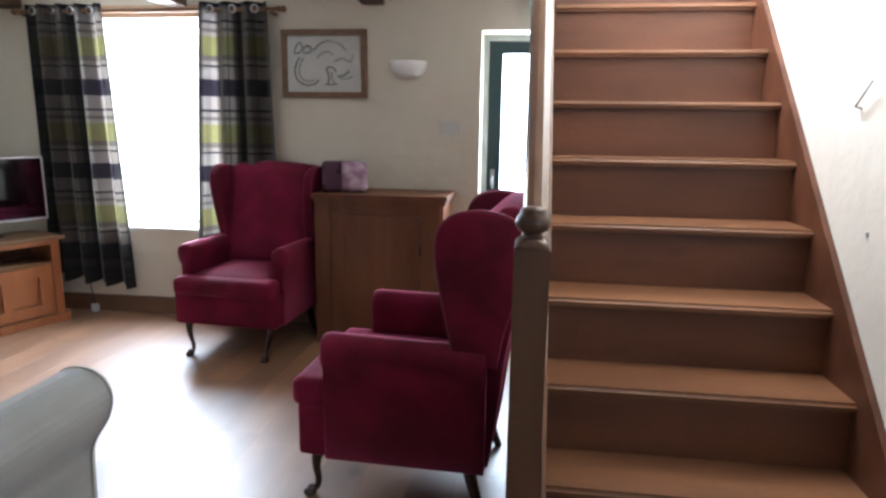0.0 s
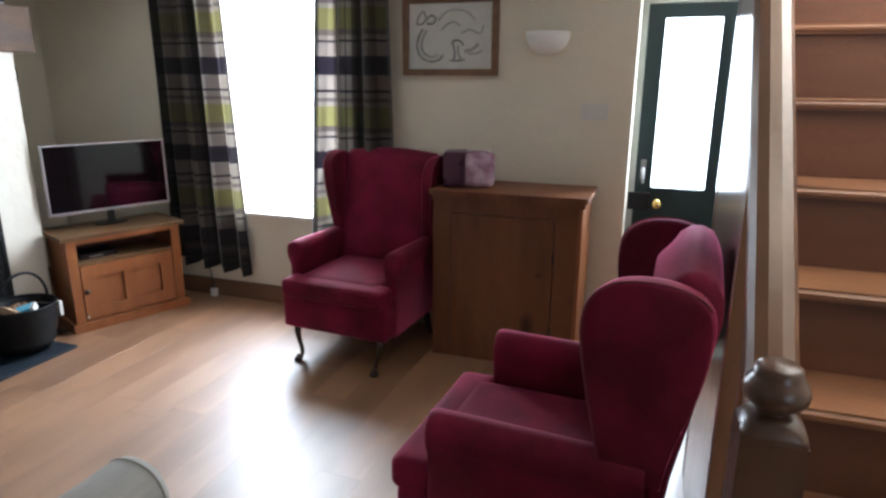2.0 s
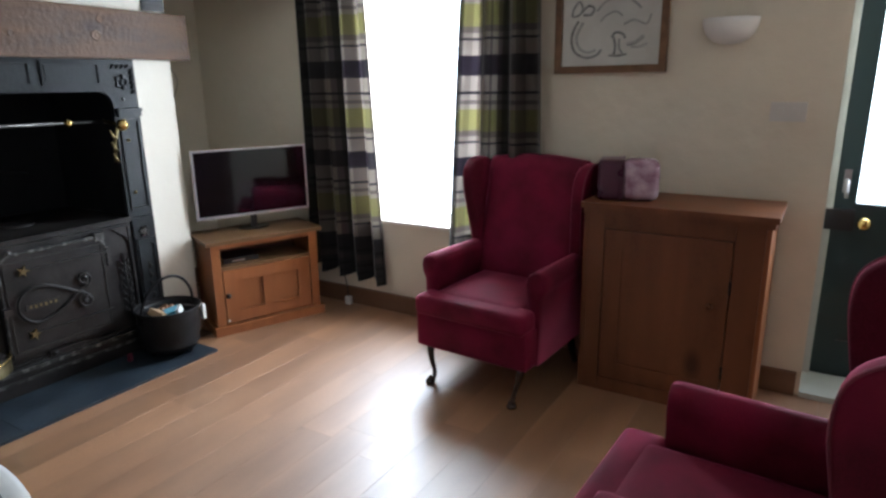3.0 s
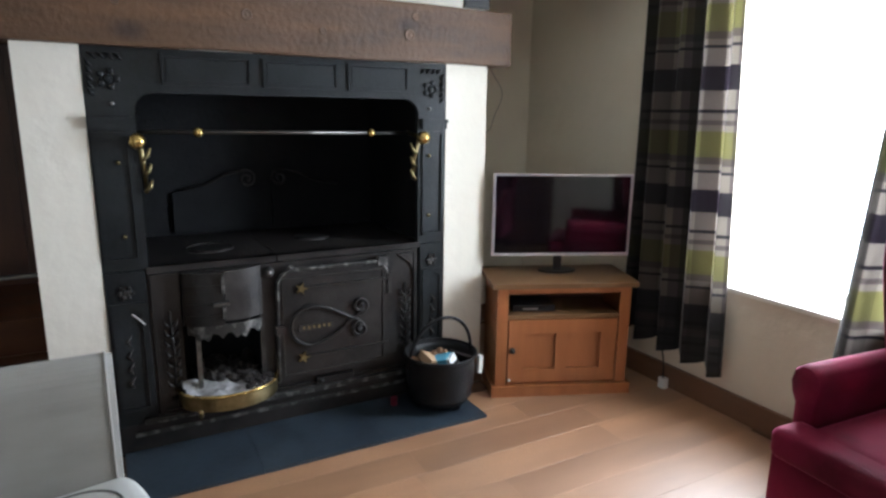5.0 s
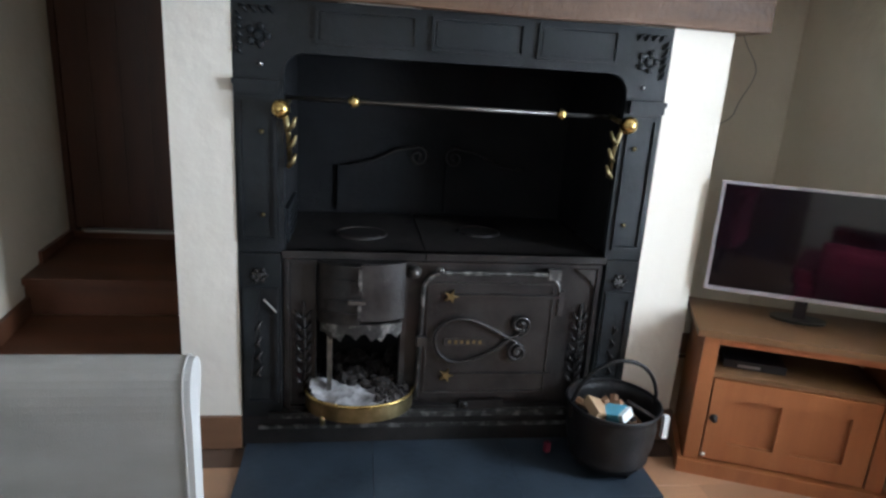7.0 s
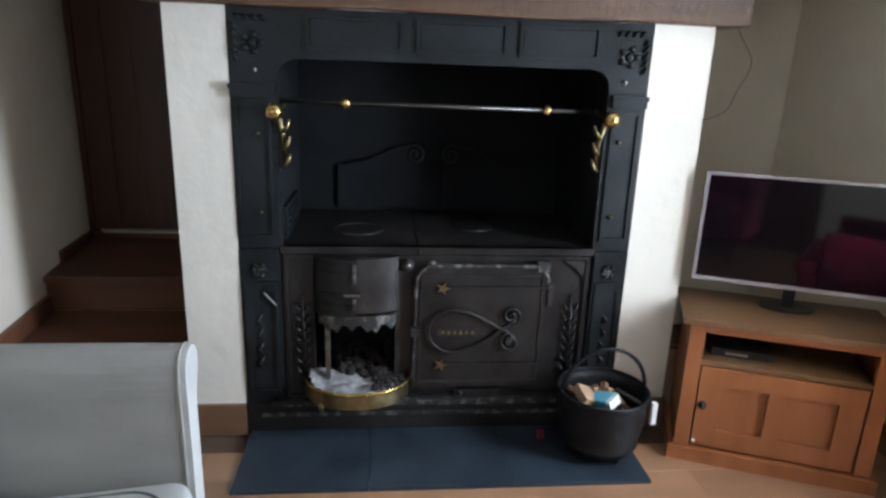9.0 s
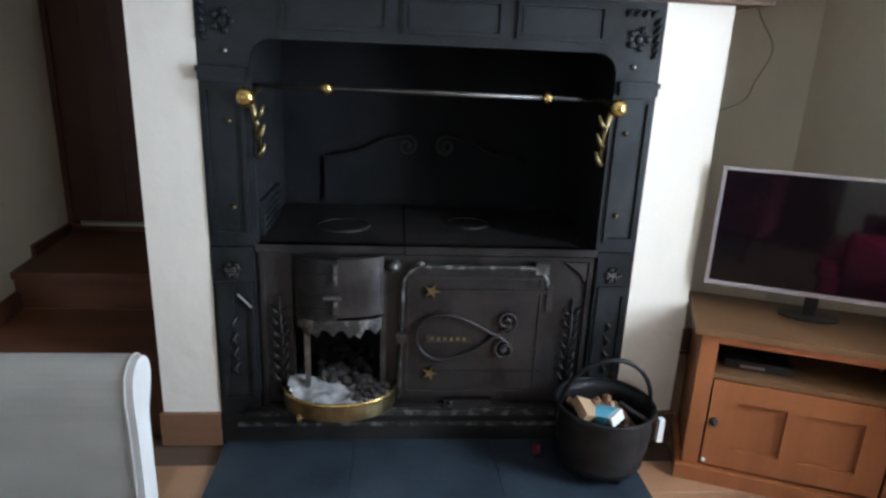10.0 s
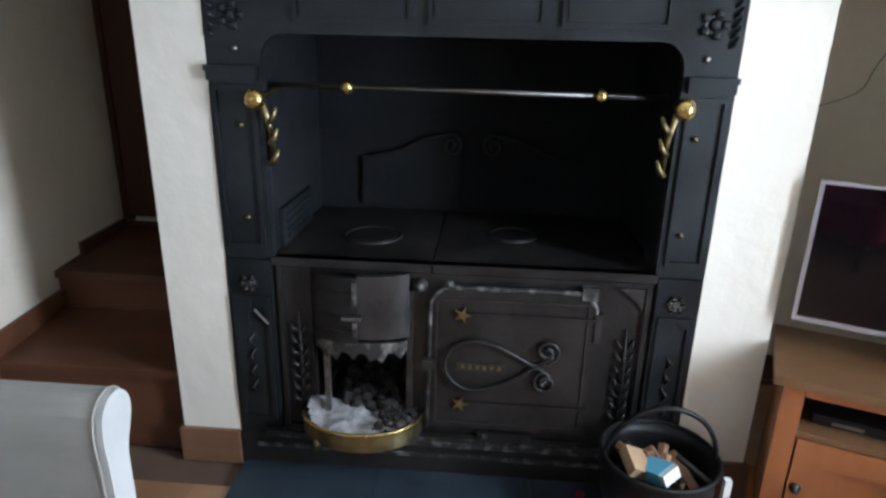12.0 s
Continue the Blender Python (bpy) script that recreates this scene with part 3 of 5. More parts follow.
for h, z in ((0.038, 1.096), (0.0372, 1.104), (0.034, 1.113), (0.028, 1.120), (0.020, 1.124)):
    tiers.append([shoulder.verts.new((nx + (h - c) * sx + c * sx * math.cos(a), ny + (h - c) * sy + c * sy * math.sin(a), z)) for c in (h * (0.15 + (z - 1.096) * 30),) for sx, sy, a0 in ((1, 1, 0), (-1, 1, 90), (-1, -1, 0), (1, -1, 90)) for a in ([radians(x) for x in (0, 30, 60, 90)] if a0 == 0 else [radians(x) for x in (90, 60, 30, 0)])])
for p, q in zip(tiers, tiers[1:]):
    for i in range(16):
        j = (i + 1) % 16
        shoulder.faces.new((p[i], p[j], q[j], q[i]))
shoulder.faces.new(tiers[0])
shoulder.faces.new(tiers[-1])
part("newel_shoulder", shoulder, NEWEL, newel, smooth=True)
part("newel_cap", lathe([(0.022, 1.122), (0.019, 1.126), (0.022, 1.130), (0.031, 1.134), (0.0370, 1.142), (0.0385, 1.152), (0.036, 1.162), (0.030, 1.168), (0.0285, 1.173), (0.027, 1.180), (0.022, 1.184), (0.0, 1.185)], 28, at=(nx, ny, 0)), NEWEL, newel, "turned mushroom cap with worn varnish", smooth=True)
hz = lambda y: 1.005 + (y - ny) * slope
rail = [(-0.030, 0.0), (-0.030, 0.030), (-0.022, 0.050), (-0.006, 0.060), (0.012, 0.060), (0.028, 0.050), (0.036, 0.030), (0.036, 0.0)]
bm = bmesh.new()
ends = [[bm.verts.new((0.005 + px, yy, hz(yy) + pz)) for px, pz in rail] for yy in (ny + hw, 6.145)]
for i in range(len(rail)):
    j = (i + 1) % len(rail)
    bm.faces.new((ends[0][i], ends[0][j], ends[1][j], ends[1][i]))
for e in ends:
    bm.faces.new(e)
part("handrail", bm, STAIR_SIDE, stairs, "rounded pine handrail")
for yy in (4.80, 5.02):
    zlo = Z0 + (yy - Y0) * slope
    part("baluster", box(-0.012, 0.016, yy - 0.014, yy + 0.014, max(0.0, zlo - 0.05), hz(yy) + 0.002), STAIR_SIDE, stairs, bevel=0.003)

HOOK = ((5.289, 1.423), (5.194, 1.496), (5.16, 1.068))
hook = thing("wall_hook", "pale metal rail end fixed to the white wall beside the stairs", "wall hook")
part("arm", tube([(EAST - 0.002, HOOK[0][0], HOOK[0][1]), (EAST - 0.022, HOOK[0][0] - 0.01, HOOK[0][1] + 0.005), (EAST - 0.026, HOOK[1][0], HOOK[1][1])], [0.004, 0.0035, 0.003]), SWITCH_WHITE, hook, smooth=True)
nail = thing("wall_nail", "small pale nail in the white wall beside the stairs", "nail")
part("head", lathe([(0.006, 0), (0.006, -0.003), (0.003, -0.005), (0, -0.005)], 12, at=(EAST - 0.001, HOOK[2][0], HOOK[2][1]), axis="x"), SWITCH_WHITE, nail, smooth=True)

# ---- winding stairs in the recess ----
wind = thing("winder_stairs", "dark stained wooden steps rising to a brown door", "staircase")


def splay(x, off=0.002):
    """Where the slanting wall of the recess stands at x."""
    return 3.80 + (x + 3.66) * 0.1217 + off


def step(x0, x1, z0, z1):
    return prism([(x0, splay(x0)), (x1, splay(x1)), (x1, 4.508), (x0, 4.508)], z0, z1, axis="z")


part("tread", step(-4.17, -3.68, 0.305, 0.335), WINDER, wind, bevel=0.006)
part("riser", step(-3.722, -3.704, 0.0, 0.304), WINDER, wind)
part("tread", step(-4.895, -4.15, 0.475, 0.505), WINDER, wind, bevel=0.006)
part("riser", step(-4.19, -4.172, 0.336, 0.474), WINDER, wind)
part("riser", step(-4.84, -4.822, 0.506, 0.54), WINDER, wind)
SK = 4.365
for pts in ([(-3.67, 0.0), (-3.67, 0.425), (-SK, 0.412), (-SK, 0.336), (-3.69, 0.336), (-3.69, 0.0)], [(-SK, 0.413), (-SK, 0.562), (-4.82, 0.548), (-4.82, 0.506), (-SK + 0.02, 0.506), (-SK + 0.02, 0.413)]):
    bm = prism(pts, 0.003, 0.021, axis="y")
    for v in bm.verts:
        v.co.y = splay(v.co.x, v.co.y)
    part("skirt_board", bm, WINDER, wind, "stepped dark skirting")
bdoor = tagged(new("door_2"), "dark brown boarded door above the steps", "door", kind="structure")
for i in range(6):
    part("board", box(-4.86, -4.835, 3.69 + 0.1362 * i + 0.002, 3.69 + 0.1362 * (i + 1), 0.556, 2.05), BROWN_DOOR, bdoor, bevel=0.003)
part("threshold", box(-4.86, -4.80, 3.74, 4.505, 0.541, 0.553), PALE_CLOTH, bdoor, "pale metal threshold strip under the door")
part("door_frame", boxes((-4.895, -4.825, 3.66, 3.688, 0.507, 2.3), (-4.895, -4.865, 3.69, 4.508, 2.05, 2.3)), BROWN_DOOR, bdoor)

# ---- fireplace range ----
FX = -3.66
OY0, OY1 = 4.72, 6.24
rng = thing("cooking_range", "black cast iron cooking range with brass fittings in the chimney breast", "fireplace range")


opening = rounded(4.885, 6.092, 0.80, 1.482, 0.07, 6, top_only=True)
# surround: frieze and jambs
surround = frame_ring([(OY1 - .002, 1.648) if (y > 5.49 and z > 0.9) else (OY0 + .002, 1.648) if z > 0.9 else (OY0 + .002, 0.79) if y < 5.49 else (OY1 - .002, 0.79) for y, z in opening], opening, FX - 0.03, FX)
part("surround", surround, IRON_BLUE, rng, "blacked iron surround with a round cornered opening")
for a, b in ((4.99, 5.33), (5.375, 5.70), (5.745, 6.04)):
    part("frieze_panel", frame_ring([(a, 1.515), (b, 1.515), (b, 1.63), (a, 1.63)], [(a + .012, 1.527), (b - .012, 1.527), (b - .012, 1.618), (a + .012, 1.618)], FX, FX + 0.010), IRON_BLUE, rng)
    part("frieze_inset", box(FX, FX + 0.004, a + 0.018, b - 0.018, 1.533, 1.612), IRON_BLUE, rng)
for a, b in ((OY0 + 0.004, 4.872), (6.104, OY1 - 0.004)):
    s = 1 if a > 5 else -1
    part("capital", boxes((FX, FX + 0.030, a - 0.003, b + 0.003, 1.375, 1.392), (FX, FX + 0.022, a, b, 1.348, 1.375)), IRON_BLUE, rng, "moulded ledge on the jamb", bevel=0.003)
    part("jamb_panel", frame_ring([(a + .008, 0.83), (b - .008, 0.83), (b - .008, 1.335), (a + .008, 1.335)], [(a + .022, 0.845), (b - .022, 0.845), (b - .022, 1.32), (a + .022, 1.32)], FX, FX + 0.009), IRON_BLUE, rng)
    part("lower_jamb", box(FX - 0.03, FX + 0.004, a, b, 0.13, 0.788), IRON_BLUE, rng, bevel=0.003)
    part("lower_jamb_panel", frame_ring([(a + .012, 0.19), (b - .012, 0.19), (b - .012, 0.66), (a + .012, 0.66)], [(a + .026, 0.204), (b - .026, 0.204), (b - .026, 0.62), ((a + b) / 2, 0.646)], FX + 0.004, FX + 0.012), IRON_BLUE, rng)
    for z in (0.705, 0.93, 1.22, 1.44):
        part("bolt_head", lathe([(0.008, 0), (0.008, 0.004), (0.004, 0.008), (0, 0.008)], 10, at=(FX + 0.004, a + 0.045 if s > 0 else b - 0.06, z), axis="x"), STEEL if z > 1.4 or z < .8 else BRASS_OLD, rng, smooth=True)


def curl(cy, cz, r, turns=1.4, start=0.0, hand=1, w=0.006, x=FX + 0.006, tail=()):
    pts = [(x, cy + hand * r * (1 - 0.8 * t / (turns * 14)) * math.cos(start + t / 14 * math.tau), cz + r * (1 - 0.8 * t / (turns * 14)) * math.sin(start + t / 14 * math.tau)) for t in range(int(turns * 14) + 1)]
    pts = [(x, *q) for q in tail] + pts
    return tube(pts, [w * (0.6 + 0.4 * i / len(pts)) for i in range(len(pts))], 6)


for c, s in ((4.795, -1), (6.165, 1)):
    part("rosette", lathe([(0.026, 0.004), (0.024, 0.010), (0.014, 0.007), (0.010, 0.013), (0, 0.014)], 10, at=(FX, c, 0.705), axis="x"), IRON_SCUFF, rng, "small cast rosette")
    for k in range(6):
        part("rosette_petal", tube([(FX + 0.008, c + 0.012 * math.cos(k * math.tau / 6), 0.705 + 0.012 * math.sin(k * math.tau / 6)), (FX + 0.013, c + 0.03 * math.cos(k * math.tau / 6), 0.705 + 0.03 * math.sin(k * math.tau / 6))], [0.004, 0.007], 6), IRON, rng, smooth=True)
    for k in range(4):
        part("jamb_leaf", tube([(FX + 0.008, c, 0.30 + 0.06 * k), (FX + 0.014, c + s * 0.012, 0.32 + 0.06 * k), (FX + 0.008, c - s * 0.006, 0.345 + 0.06 * k)], [0.002, 0.007, 0.002], 6), IRON_WORN, rng, smooth=True)
part("jamb_rib", tube([(FX + 0.014, 4.81, 0.615), (FX + 0.014, 4.855, 0.565)], 0.004, 6), STEEL, rng, "bright worn rib")

# corner flower and leaves, both upper corners
for s, c in ((1, 6.155), (-1, 4.805)):
    part("flower", lathe([(0.030, 0), (0.028, 0.006), (0.018, 0.004), (0.012, 0.012), (0, 0.014)], 8, at=(FX, c, 1.53), axis="x"), IRON_BLUE, rng, "cast flower boss")
    for k in range(5):
        part("petal", pad(FX + 0.0, FX + 0.012, c + 0.030 * math.cos(k * math.tau / 5) - 0.011, c + 0.030 * math.cos(k * math.tau / 5) + 0.011, 1.53 + 0.030 * math.sin(k * math.tau / 5) - 0.011, 1.53 + 0.030 * math.sin(k * math.tau / 5) + 0.011, 0.5, 6), IRON_BLUE, rng, smooth=True)
    for k in range(5):
        part("leaf", tube([(FX + 0.002, c + s * 0.048, 1.47 + 0.026 * k), (FX + 0.010, c + s * 0.060, 1.478 + 0.026 * k), (FX + 0.002, c + s * 0.070, 1.498 + 0.026 * k)], [0.002, 0.008, 0.002], 6), IRON_BLUE, rng, smooth=True)
    for k in range(4):
        part("leaf", tube([(FX + 0.002, c - s * (0.05 - 0.028 * k), 1.60), (FX + 0.009, c - s * (0.040 - 0.028 * k), 1.615), (FX + 0.002, c - s * (0.025 - 0.028 * k), 1.622)], [0.002, 0.007, 0.002], 6), IRON_BLUE, rng, smooth=True)
# niche
part("niche_back", box(-4.34, -4.31, 4.80, 6.17, 0.79, 1.60), SOOT, rng, "soot black back plate")
part("niche_side", box(-4.31, FX - 0.031, 4.80, 4.872, 0.80, 1.60), SOOT, rng)
part("niche_side", box(-4.31, FX - 0.031, 6.105, 6.17, 0.80, 1.60), SOOT, rng)
part("niche_top", box(-4.31, FX - 0.031, 4.872, 6.105, 1.56, 1.60), SOOT, rng)
for s, y in ((1, 5.33), (-1, 5.66)):
    part("back_panel", prism([(y - s * 0.28, 0.82), (y - s * 0.28, 1.02), (y - s * 0.14, 1.04), (y - s * 0.02, 1.11), (y + s * 0.08, 1.12), (y + s * 0.12, 1.08), (y + s * 0.12, 0.82)], -4.31, -4.29), SOOT, rng, "scrolled back panel")
    part("back_scroll", curl(y + s * 0.08, 1.075, 0.045, 1.5, math.pi / 2, -s, 0.009, -4.285, tail=[(y - s * 0.24, 1.03), (y - s * 0.12, 1.05), (y - s * 0.02, 1.10)]), IRON, rng, smooth=True)
part("side_plate", box(-4.10, -3.76, 4.873, 4.888, 0.80, 0.93), IRON_BLUE, rng, "raised ribbed side plate")
for k in range(4):
    part("side_rib", box(-4.06, -3.80, 4.888, 4.894, 0.82 + 0.026 * k, 0.828 + 0.026 * k), IRON_BLUE, rng)
# hob
part("hob_plate", box(-4.31, FX + 0.008, 4.876, 5.395, 0.772, 0.800), IRON, rng, "worn left hob plate", bevel=0.003)
part("hob_plate", box(-4.31, FX + 0.008, 5.40, 6.10, 0.772, 0.800), IRON, rng, "worn right hob plate", bevel=0.003)
for c, r in (((-3.93, 5.16), 0.10), ((-4.0, 5.66), 0.085)):
    ring = [(c[0] + r * math.cos(math.tau * k / 28), c[1] + r * math.sin(math.tau * k / 28), 0.801) for k in range(28)]
    part("hob_ring", tube(ring, 0.005, 6, closed=True), IRON_WORN, rng, smooth=True)
    part("hob_lid", lathe([(r * 0.86, 0.799), (r * 0.86, 0.804), (r * 0.8, 0.806), (0, 0.806)], 28, at=(c[0], c[1], 0)), IRON, rng, smooth=False)
# lower front
for b in ((5.33, 6.10, 0.13, 0.772), (4.874, 4.995, 0.13, 0.772), (4.995, 5.33, 0.762, 0.772), (4.995, 5.33, 0.13, 0.22)):
    part("front_plate", box(FX - 0.06, FX - 0.02, *b), IRON, rng)
part("front_frame", frame_ring([(4.886, 0.15), (6.092, 0.15), (6.092, 0.765), (4.886, 0.765)], [(4.902, 0.166), (6.076, 0.166), (6.076, 0.749), (4.902, 0.749)], FX - 0.02, FX - 0.006), IRON, rng, bevel=0.002)
arch = rounded(5.395, 5.925, 0.205, 0.725, 0.07, 6, top_only=True)
part("oven_door", prism(arch[:7] + arch[7:14] + [arch[14], arch[21]], FX - 0.02, FX + 0.008), IRON, rng, "arched iron oven door", bevel=0.004)
part("oven_door_rim", tube([(FX + 0.004, y, z) for y, z in [(5.385, 0.20)] + arch[13:6:-1] + arch[6::-1][:7] + [(5.935, 0.56)]], 0.009, 6), IRON_SCUFF, rng, "rubbed bright rim of the oven door", smooth=True)
part("oven_inner_panel", frame_ring([(5.412, 0.228), (5.905, 0.228), (5.905, 0.690), (5.412, 0.690)], [(5.418, 0.234), (5.899, 0.234), (5.899, 0.684), (5.418, 0.684)], FX + 0.008, FX + 0.013), IRON_WORN, rng)
# tear-shaped scroll handle
tear = smooth_line([(FX + 0.02, 5.80, 0.505), (FX + 0.02, 5.745, 0.468), (FX + 0.022, 5.68, 0.500), (FX + 0.024, 5.60, 0.538), (FX + 0.024, 5.52, 0.545), (FX + 0.024, 5.462, 0.510), (FX + 0.024, 5.446, 0.452), (FX + 0.024, 5.472, 0.396), (FX + 0.024, 5.53, 0.366), (FX + 0.024, 5.61, 0.380), (FX + 0.022, 5.69, 0.420), (FX + 0.02, 5.745, 0.460), (FX + 0.02, 5.80, 0.425)], 5)
part("scroll_handle", tube(tear, 0.0070, 8), IRON, rng, "tear shaped iron scroll", smooth=True)
for s in (1, -1):
    part("scroll_end", curl(5.778, 0.465 + s * 0.058, 0.042, 1.5, -s * math.pi / 2, 1, 0.010, FX + 0.022), IRON, rng, smooth=True)
    part("scroll_boss", lathe([(0.014, 0), (0.012, 0.012), (0, 0.016)], 12, at=(FX + 0.010, 5.778, 0.465 + s * 0.058), axis="x"), IRON_WORN, rng, smooth=True)
part("name_plate", box(FX + 0.008, FX + 0.014, 5.485, 5.65, 0.432, 0.462), IRON_WORN, rng, "small raised name plate", bevel=0.003)
for k in range(6):
    part("plate_bar", box(FX + 0.014, FX + 0.017, 5.500 + 0.024 * k, 5.511 + 0.024 * k, 0.440 if k % 2 else 0.443, 0.455), BRASS_OLD, rng)
part("latch", box(FX + 0.01, FX + 0.04, 5.375, 5.415, 0.44, 0.475), IRON_WORN, rng, bevel=0.004)
for z in (0.637, 0.308):
    part("hinge_bar", box(FX + 0.008, FX + 0.018, 5.50, 5.925, z - 0.007, z + 0.007), IRON, rng, bevel=0.002)
    star = [(5.50 + (0.030 if k % 2 == 0 else 0.011) * math.cos(k * math.pi / 5), z + (0.030 if k % 2 == 0 else 0.011) * math.sin(k * math.pi / 5)) for k in range(10)]
    part("hinge_star", prism(star, FX + 0.012, FX + 0.022), BRASS_OLD, rng, "dull brass star on the hinge")
part("damper_knob", lathe([(0.022, 0), (0.026, 0.006), (0.016, 0.014), (0.018, 0.028), (0, 0.034)], 14, at=(FX - 0.01, 5.36, 0.725), axis="x"), IRON_EDGE, rng, smooth=True)
# cast plant ornaments beside the oven and the fire
for cy in (6.03, 4.950):
    part("plant_stem", tube([(FX - 0.015, cy, 0.23), (FX - 0.008, cy + 0.006, 0.40), (FX - 0.012, cy, 0.60)], 0.005, 6), IRON, rng, smooth=True)
    for k in range(7):
        for s in (1, -1):
            z = 0.26 + 0.045 * k
            part("plant_leaf", tube([(FX - 0.016, cy, z), (FX - 0.004, cy + s * 0.020, z + 0.014), (FX - 0.016, cy + s * 0.030, z + 0.034)], [0.003, 0.008, 0.002], 6), IRON, rng, smooth=True)
part("corner_cast", prism([(6.07, 0.745), (6.07, 0.67), (6.05, 0.70), (5.99, 0.745)], FX - 0.02, FX - 0.008), IRON_WORN, rng)
# fire box
part("firebox", boxes((-4.0, -3.98, 4.93, 5.33, 0.2, 0.77), (-3.98, FX - 0.06, 4.905, 4.928, 0.2, 0.77), (-3.98, FX - 0.06, 5.332, 5.355, 0.2, 0.77), (-3.98, FX - 0.02, 4.93, 5.33, 0.2, 0.22)), SOOT, rng)


def bow(y, depth=0.075):
    u = (y - 5.165) / 0.17
    return FX - 0.02 + depth * math.sqrt(max(0.0, 1 - u * u))


def bowed(y0, y1, z0, z1, thick=0.012, depth=0.075, n=12, teeth=None):
    bm = bmesh.new()
    cols = []
    for i in range(n + 1):
        y = y0 + (y1 - y0) * i / n
        lo = z0 + (teeth(i) if teeth else 0)
        cols.append([bm.verts.new((bow(y, depth) - d, y, z)) for d in (0, thick) for z in (lo, z1)])
    for a, b in zip(cols, cols[1:]):
        for p, q in ((0, 1), (1, 3), (3, 2), (2, 0)):
            bm.faces.new((a[p], b[p], b[q], a[q]))
    bm.faces.new([cols[0][i] for i in (0, 1, 3, 2)])
    bm.faces.new([cols[-1][i] for i in (0, 1, 3, 2)])
    return bm


part("fire_guard", bowed(5.0, 5.16, 0.53, 0.745), IRON, rng, "bowed iron fire front")
for a, b in ((0.56, 0.61), (0.67, 0.75)):
    part("fire_door_hinge", box(bow(5.16) - 0.004, bow(5.16) + 0.012, 5.150, 5.163, a, b), IRON_SCUFF, rng)
part("fire_door", bowed(5.163, 5.325, 0.545, 0.765, 0.02), IRON_WORN, rng, "small hinged iron fire door")
part("fire_rib", bowed(5.0, 5.16, 0.745, 0.762, 0.02, 0.082), IRON, rng)
for z in (0.57, 0.62, 0.70):
    part("fire_rib", bowed(5.0, 5.16, z, z + 0.008, 0.016, 0.079), IRON, rng)
part("fire_latch", box(bow(5.14) - 0.0, bow(5.14) + 0.02, 5.115, 5.178, 0.62, 0.632), IRON_EDGE, rng)
part("fire_fringe", bowed(5.012, 5.318, 0.480, 0.530, 0.012, 0.07, 16, lambda i: (0.012, 0.012, -0.016, -0.004, -0.02, 0.014, 0.010, -0.012)[i % 8]), IRON_SCUFF, rng, "toothed iron fringe")
part("fire_post", box(FX + 0.004, FX + 0.024, 5.040, 5.058, 0.22, 0.49), IRON_EDGE, rng, "bright rubbed upright before the fire", bevel=0.003)
part("fire_post", box(FX - 0.03, FX - 0.008, 5.315, 5.335, 0.22, 0.70), IRON_WORN, rng, bevel=0.003)
for k in range(7):
    y = 4.99 + 0.05 * k
    part("grate_bar", box(FX - 0.30, FX - 0.02, y, y + 0.012, 0.212, 0.228), IRON, rng)
random.seed(4)
bm = bmesh.new()
for k in range(150):
    c, r = Vector((random.uniform(-3.95, FX - 0.02), random.uniform(5.08, 5.32), 0.215 + random.uniform(0, 0.05))), random.uniform(0.012, 0.03)
    base = bmesh.ops.create_icosphere(bm, subdivisions=1, radius=r)["verts"]
    for v in base:
        v.co = c + v.co * random.uniform(0.7, 1.3)
tagged(part("clinker", bm, CLINKER, rng, "burnt cinders in the grate"), kind="stuff")
# plinth and ash pan
part("plinth", box(FX - 0.05, FX + 0.006, OY0, OY1, 0.0, 0.13), IRON, rng, "black iron plinth", bevel=0.004)
part("plinth_ledge", box(FX - 0.03, FX + 0.02, OY0 + 0.1, OY1 - 0.05, 0.128, 0.150), IRON_SCUFF, rng, bevel=0.003)
part("ash_vent", box(FX - 0.02, FX + 0.004, 5.565, 5.745, 0.152, 0.186), IRON_WORN, rng, "small cast vent under the oven door", bevel=0.004)
part("vent_knob", lathe([(0.010, 0), (0.013, 0.004), (0, 0.008)], 12, at=(FX + 0.004, 5.585, 0.172), axis="x"), IRON_SCUFF, rng, smooth=True)
part("door_corner", box(FX - 0.012, FX + 0.016, 5.875, 5.925, 0.706, 0.748), IRON_SCUFF, rng, "rubbed iron catch on the door's corner", bevel=0.005)
part("door_corner", box(FX - 0.012, FX + 0.016, 5.925, 5.945, 0.56, 0.66), IRON_WORN, rng, bevel=0.004)
part("door_corner", lathe([(0.014, 0), (0.016, 0.006), (0, 0.012)], 12, at=(FX + 0.004, 5.455, 0.735), axis="x"), IRON_SCUFF, rng, smooth=True)
part("plinth_moulding", box(FX + 0.006, FX + 0.012, OY0 + 0.06, OY1 - 0.03, 0.078, 0.094), IRON_SCUFF, rng, bevel=0.002)
pan = []
for k in range(25):
    a = math.pi * (k / 24 - 0.5)
    pan.append((FX + 0.0 + 0.158 * math.cos(a), 5.165 + 0.208 * math.sin(a)))
inner = [(FX + 0.0 + (x - FX) * 0.955, 5.165 + (y - 5.165) * 0.965) for x, y in pan]
bm = bmesh.new()
R = [[bm.verts.new((x, y, z)) for x, y in o] for o in (pan, inner) for z in (0.186, 0.250)]
for i in range(24):
    for p, q in ((0, 1), (1, 3), (3, 2), (2, 0)):
        bm.faces.new((R[p][i], R[p][i + 1], R[q][i + 1], R[q][i]))
for i in (0, 24):
    bm.faces.new([R[p][i] for p in (0, 1, 3, 2)])
ashpan = part("ash_pan", bm, BRASS_OLD, rng, "half round tarnished brass ash pan")
part("pan_rim", tube([(x, y, 0.252) for x, y in pan], 0.006, 6), BRASS, ashpan, smooth=True)
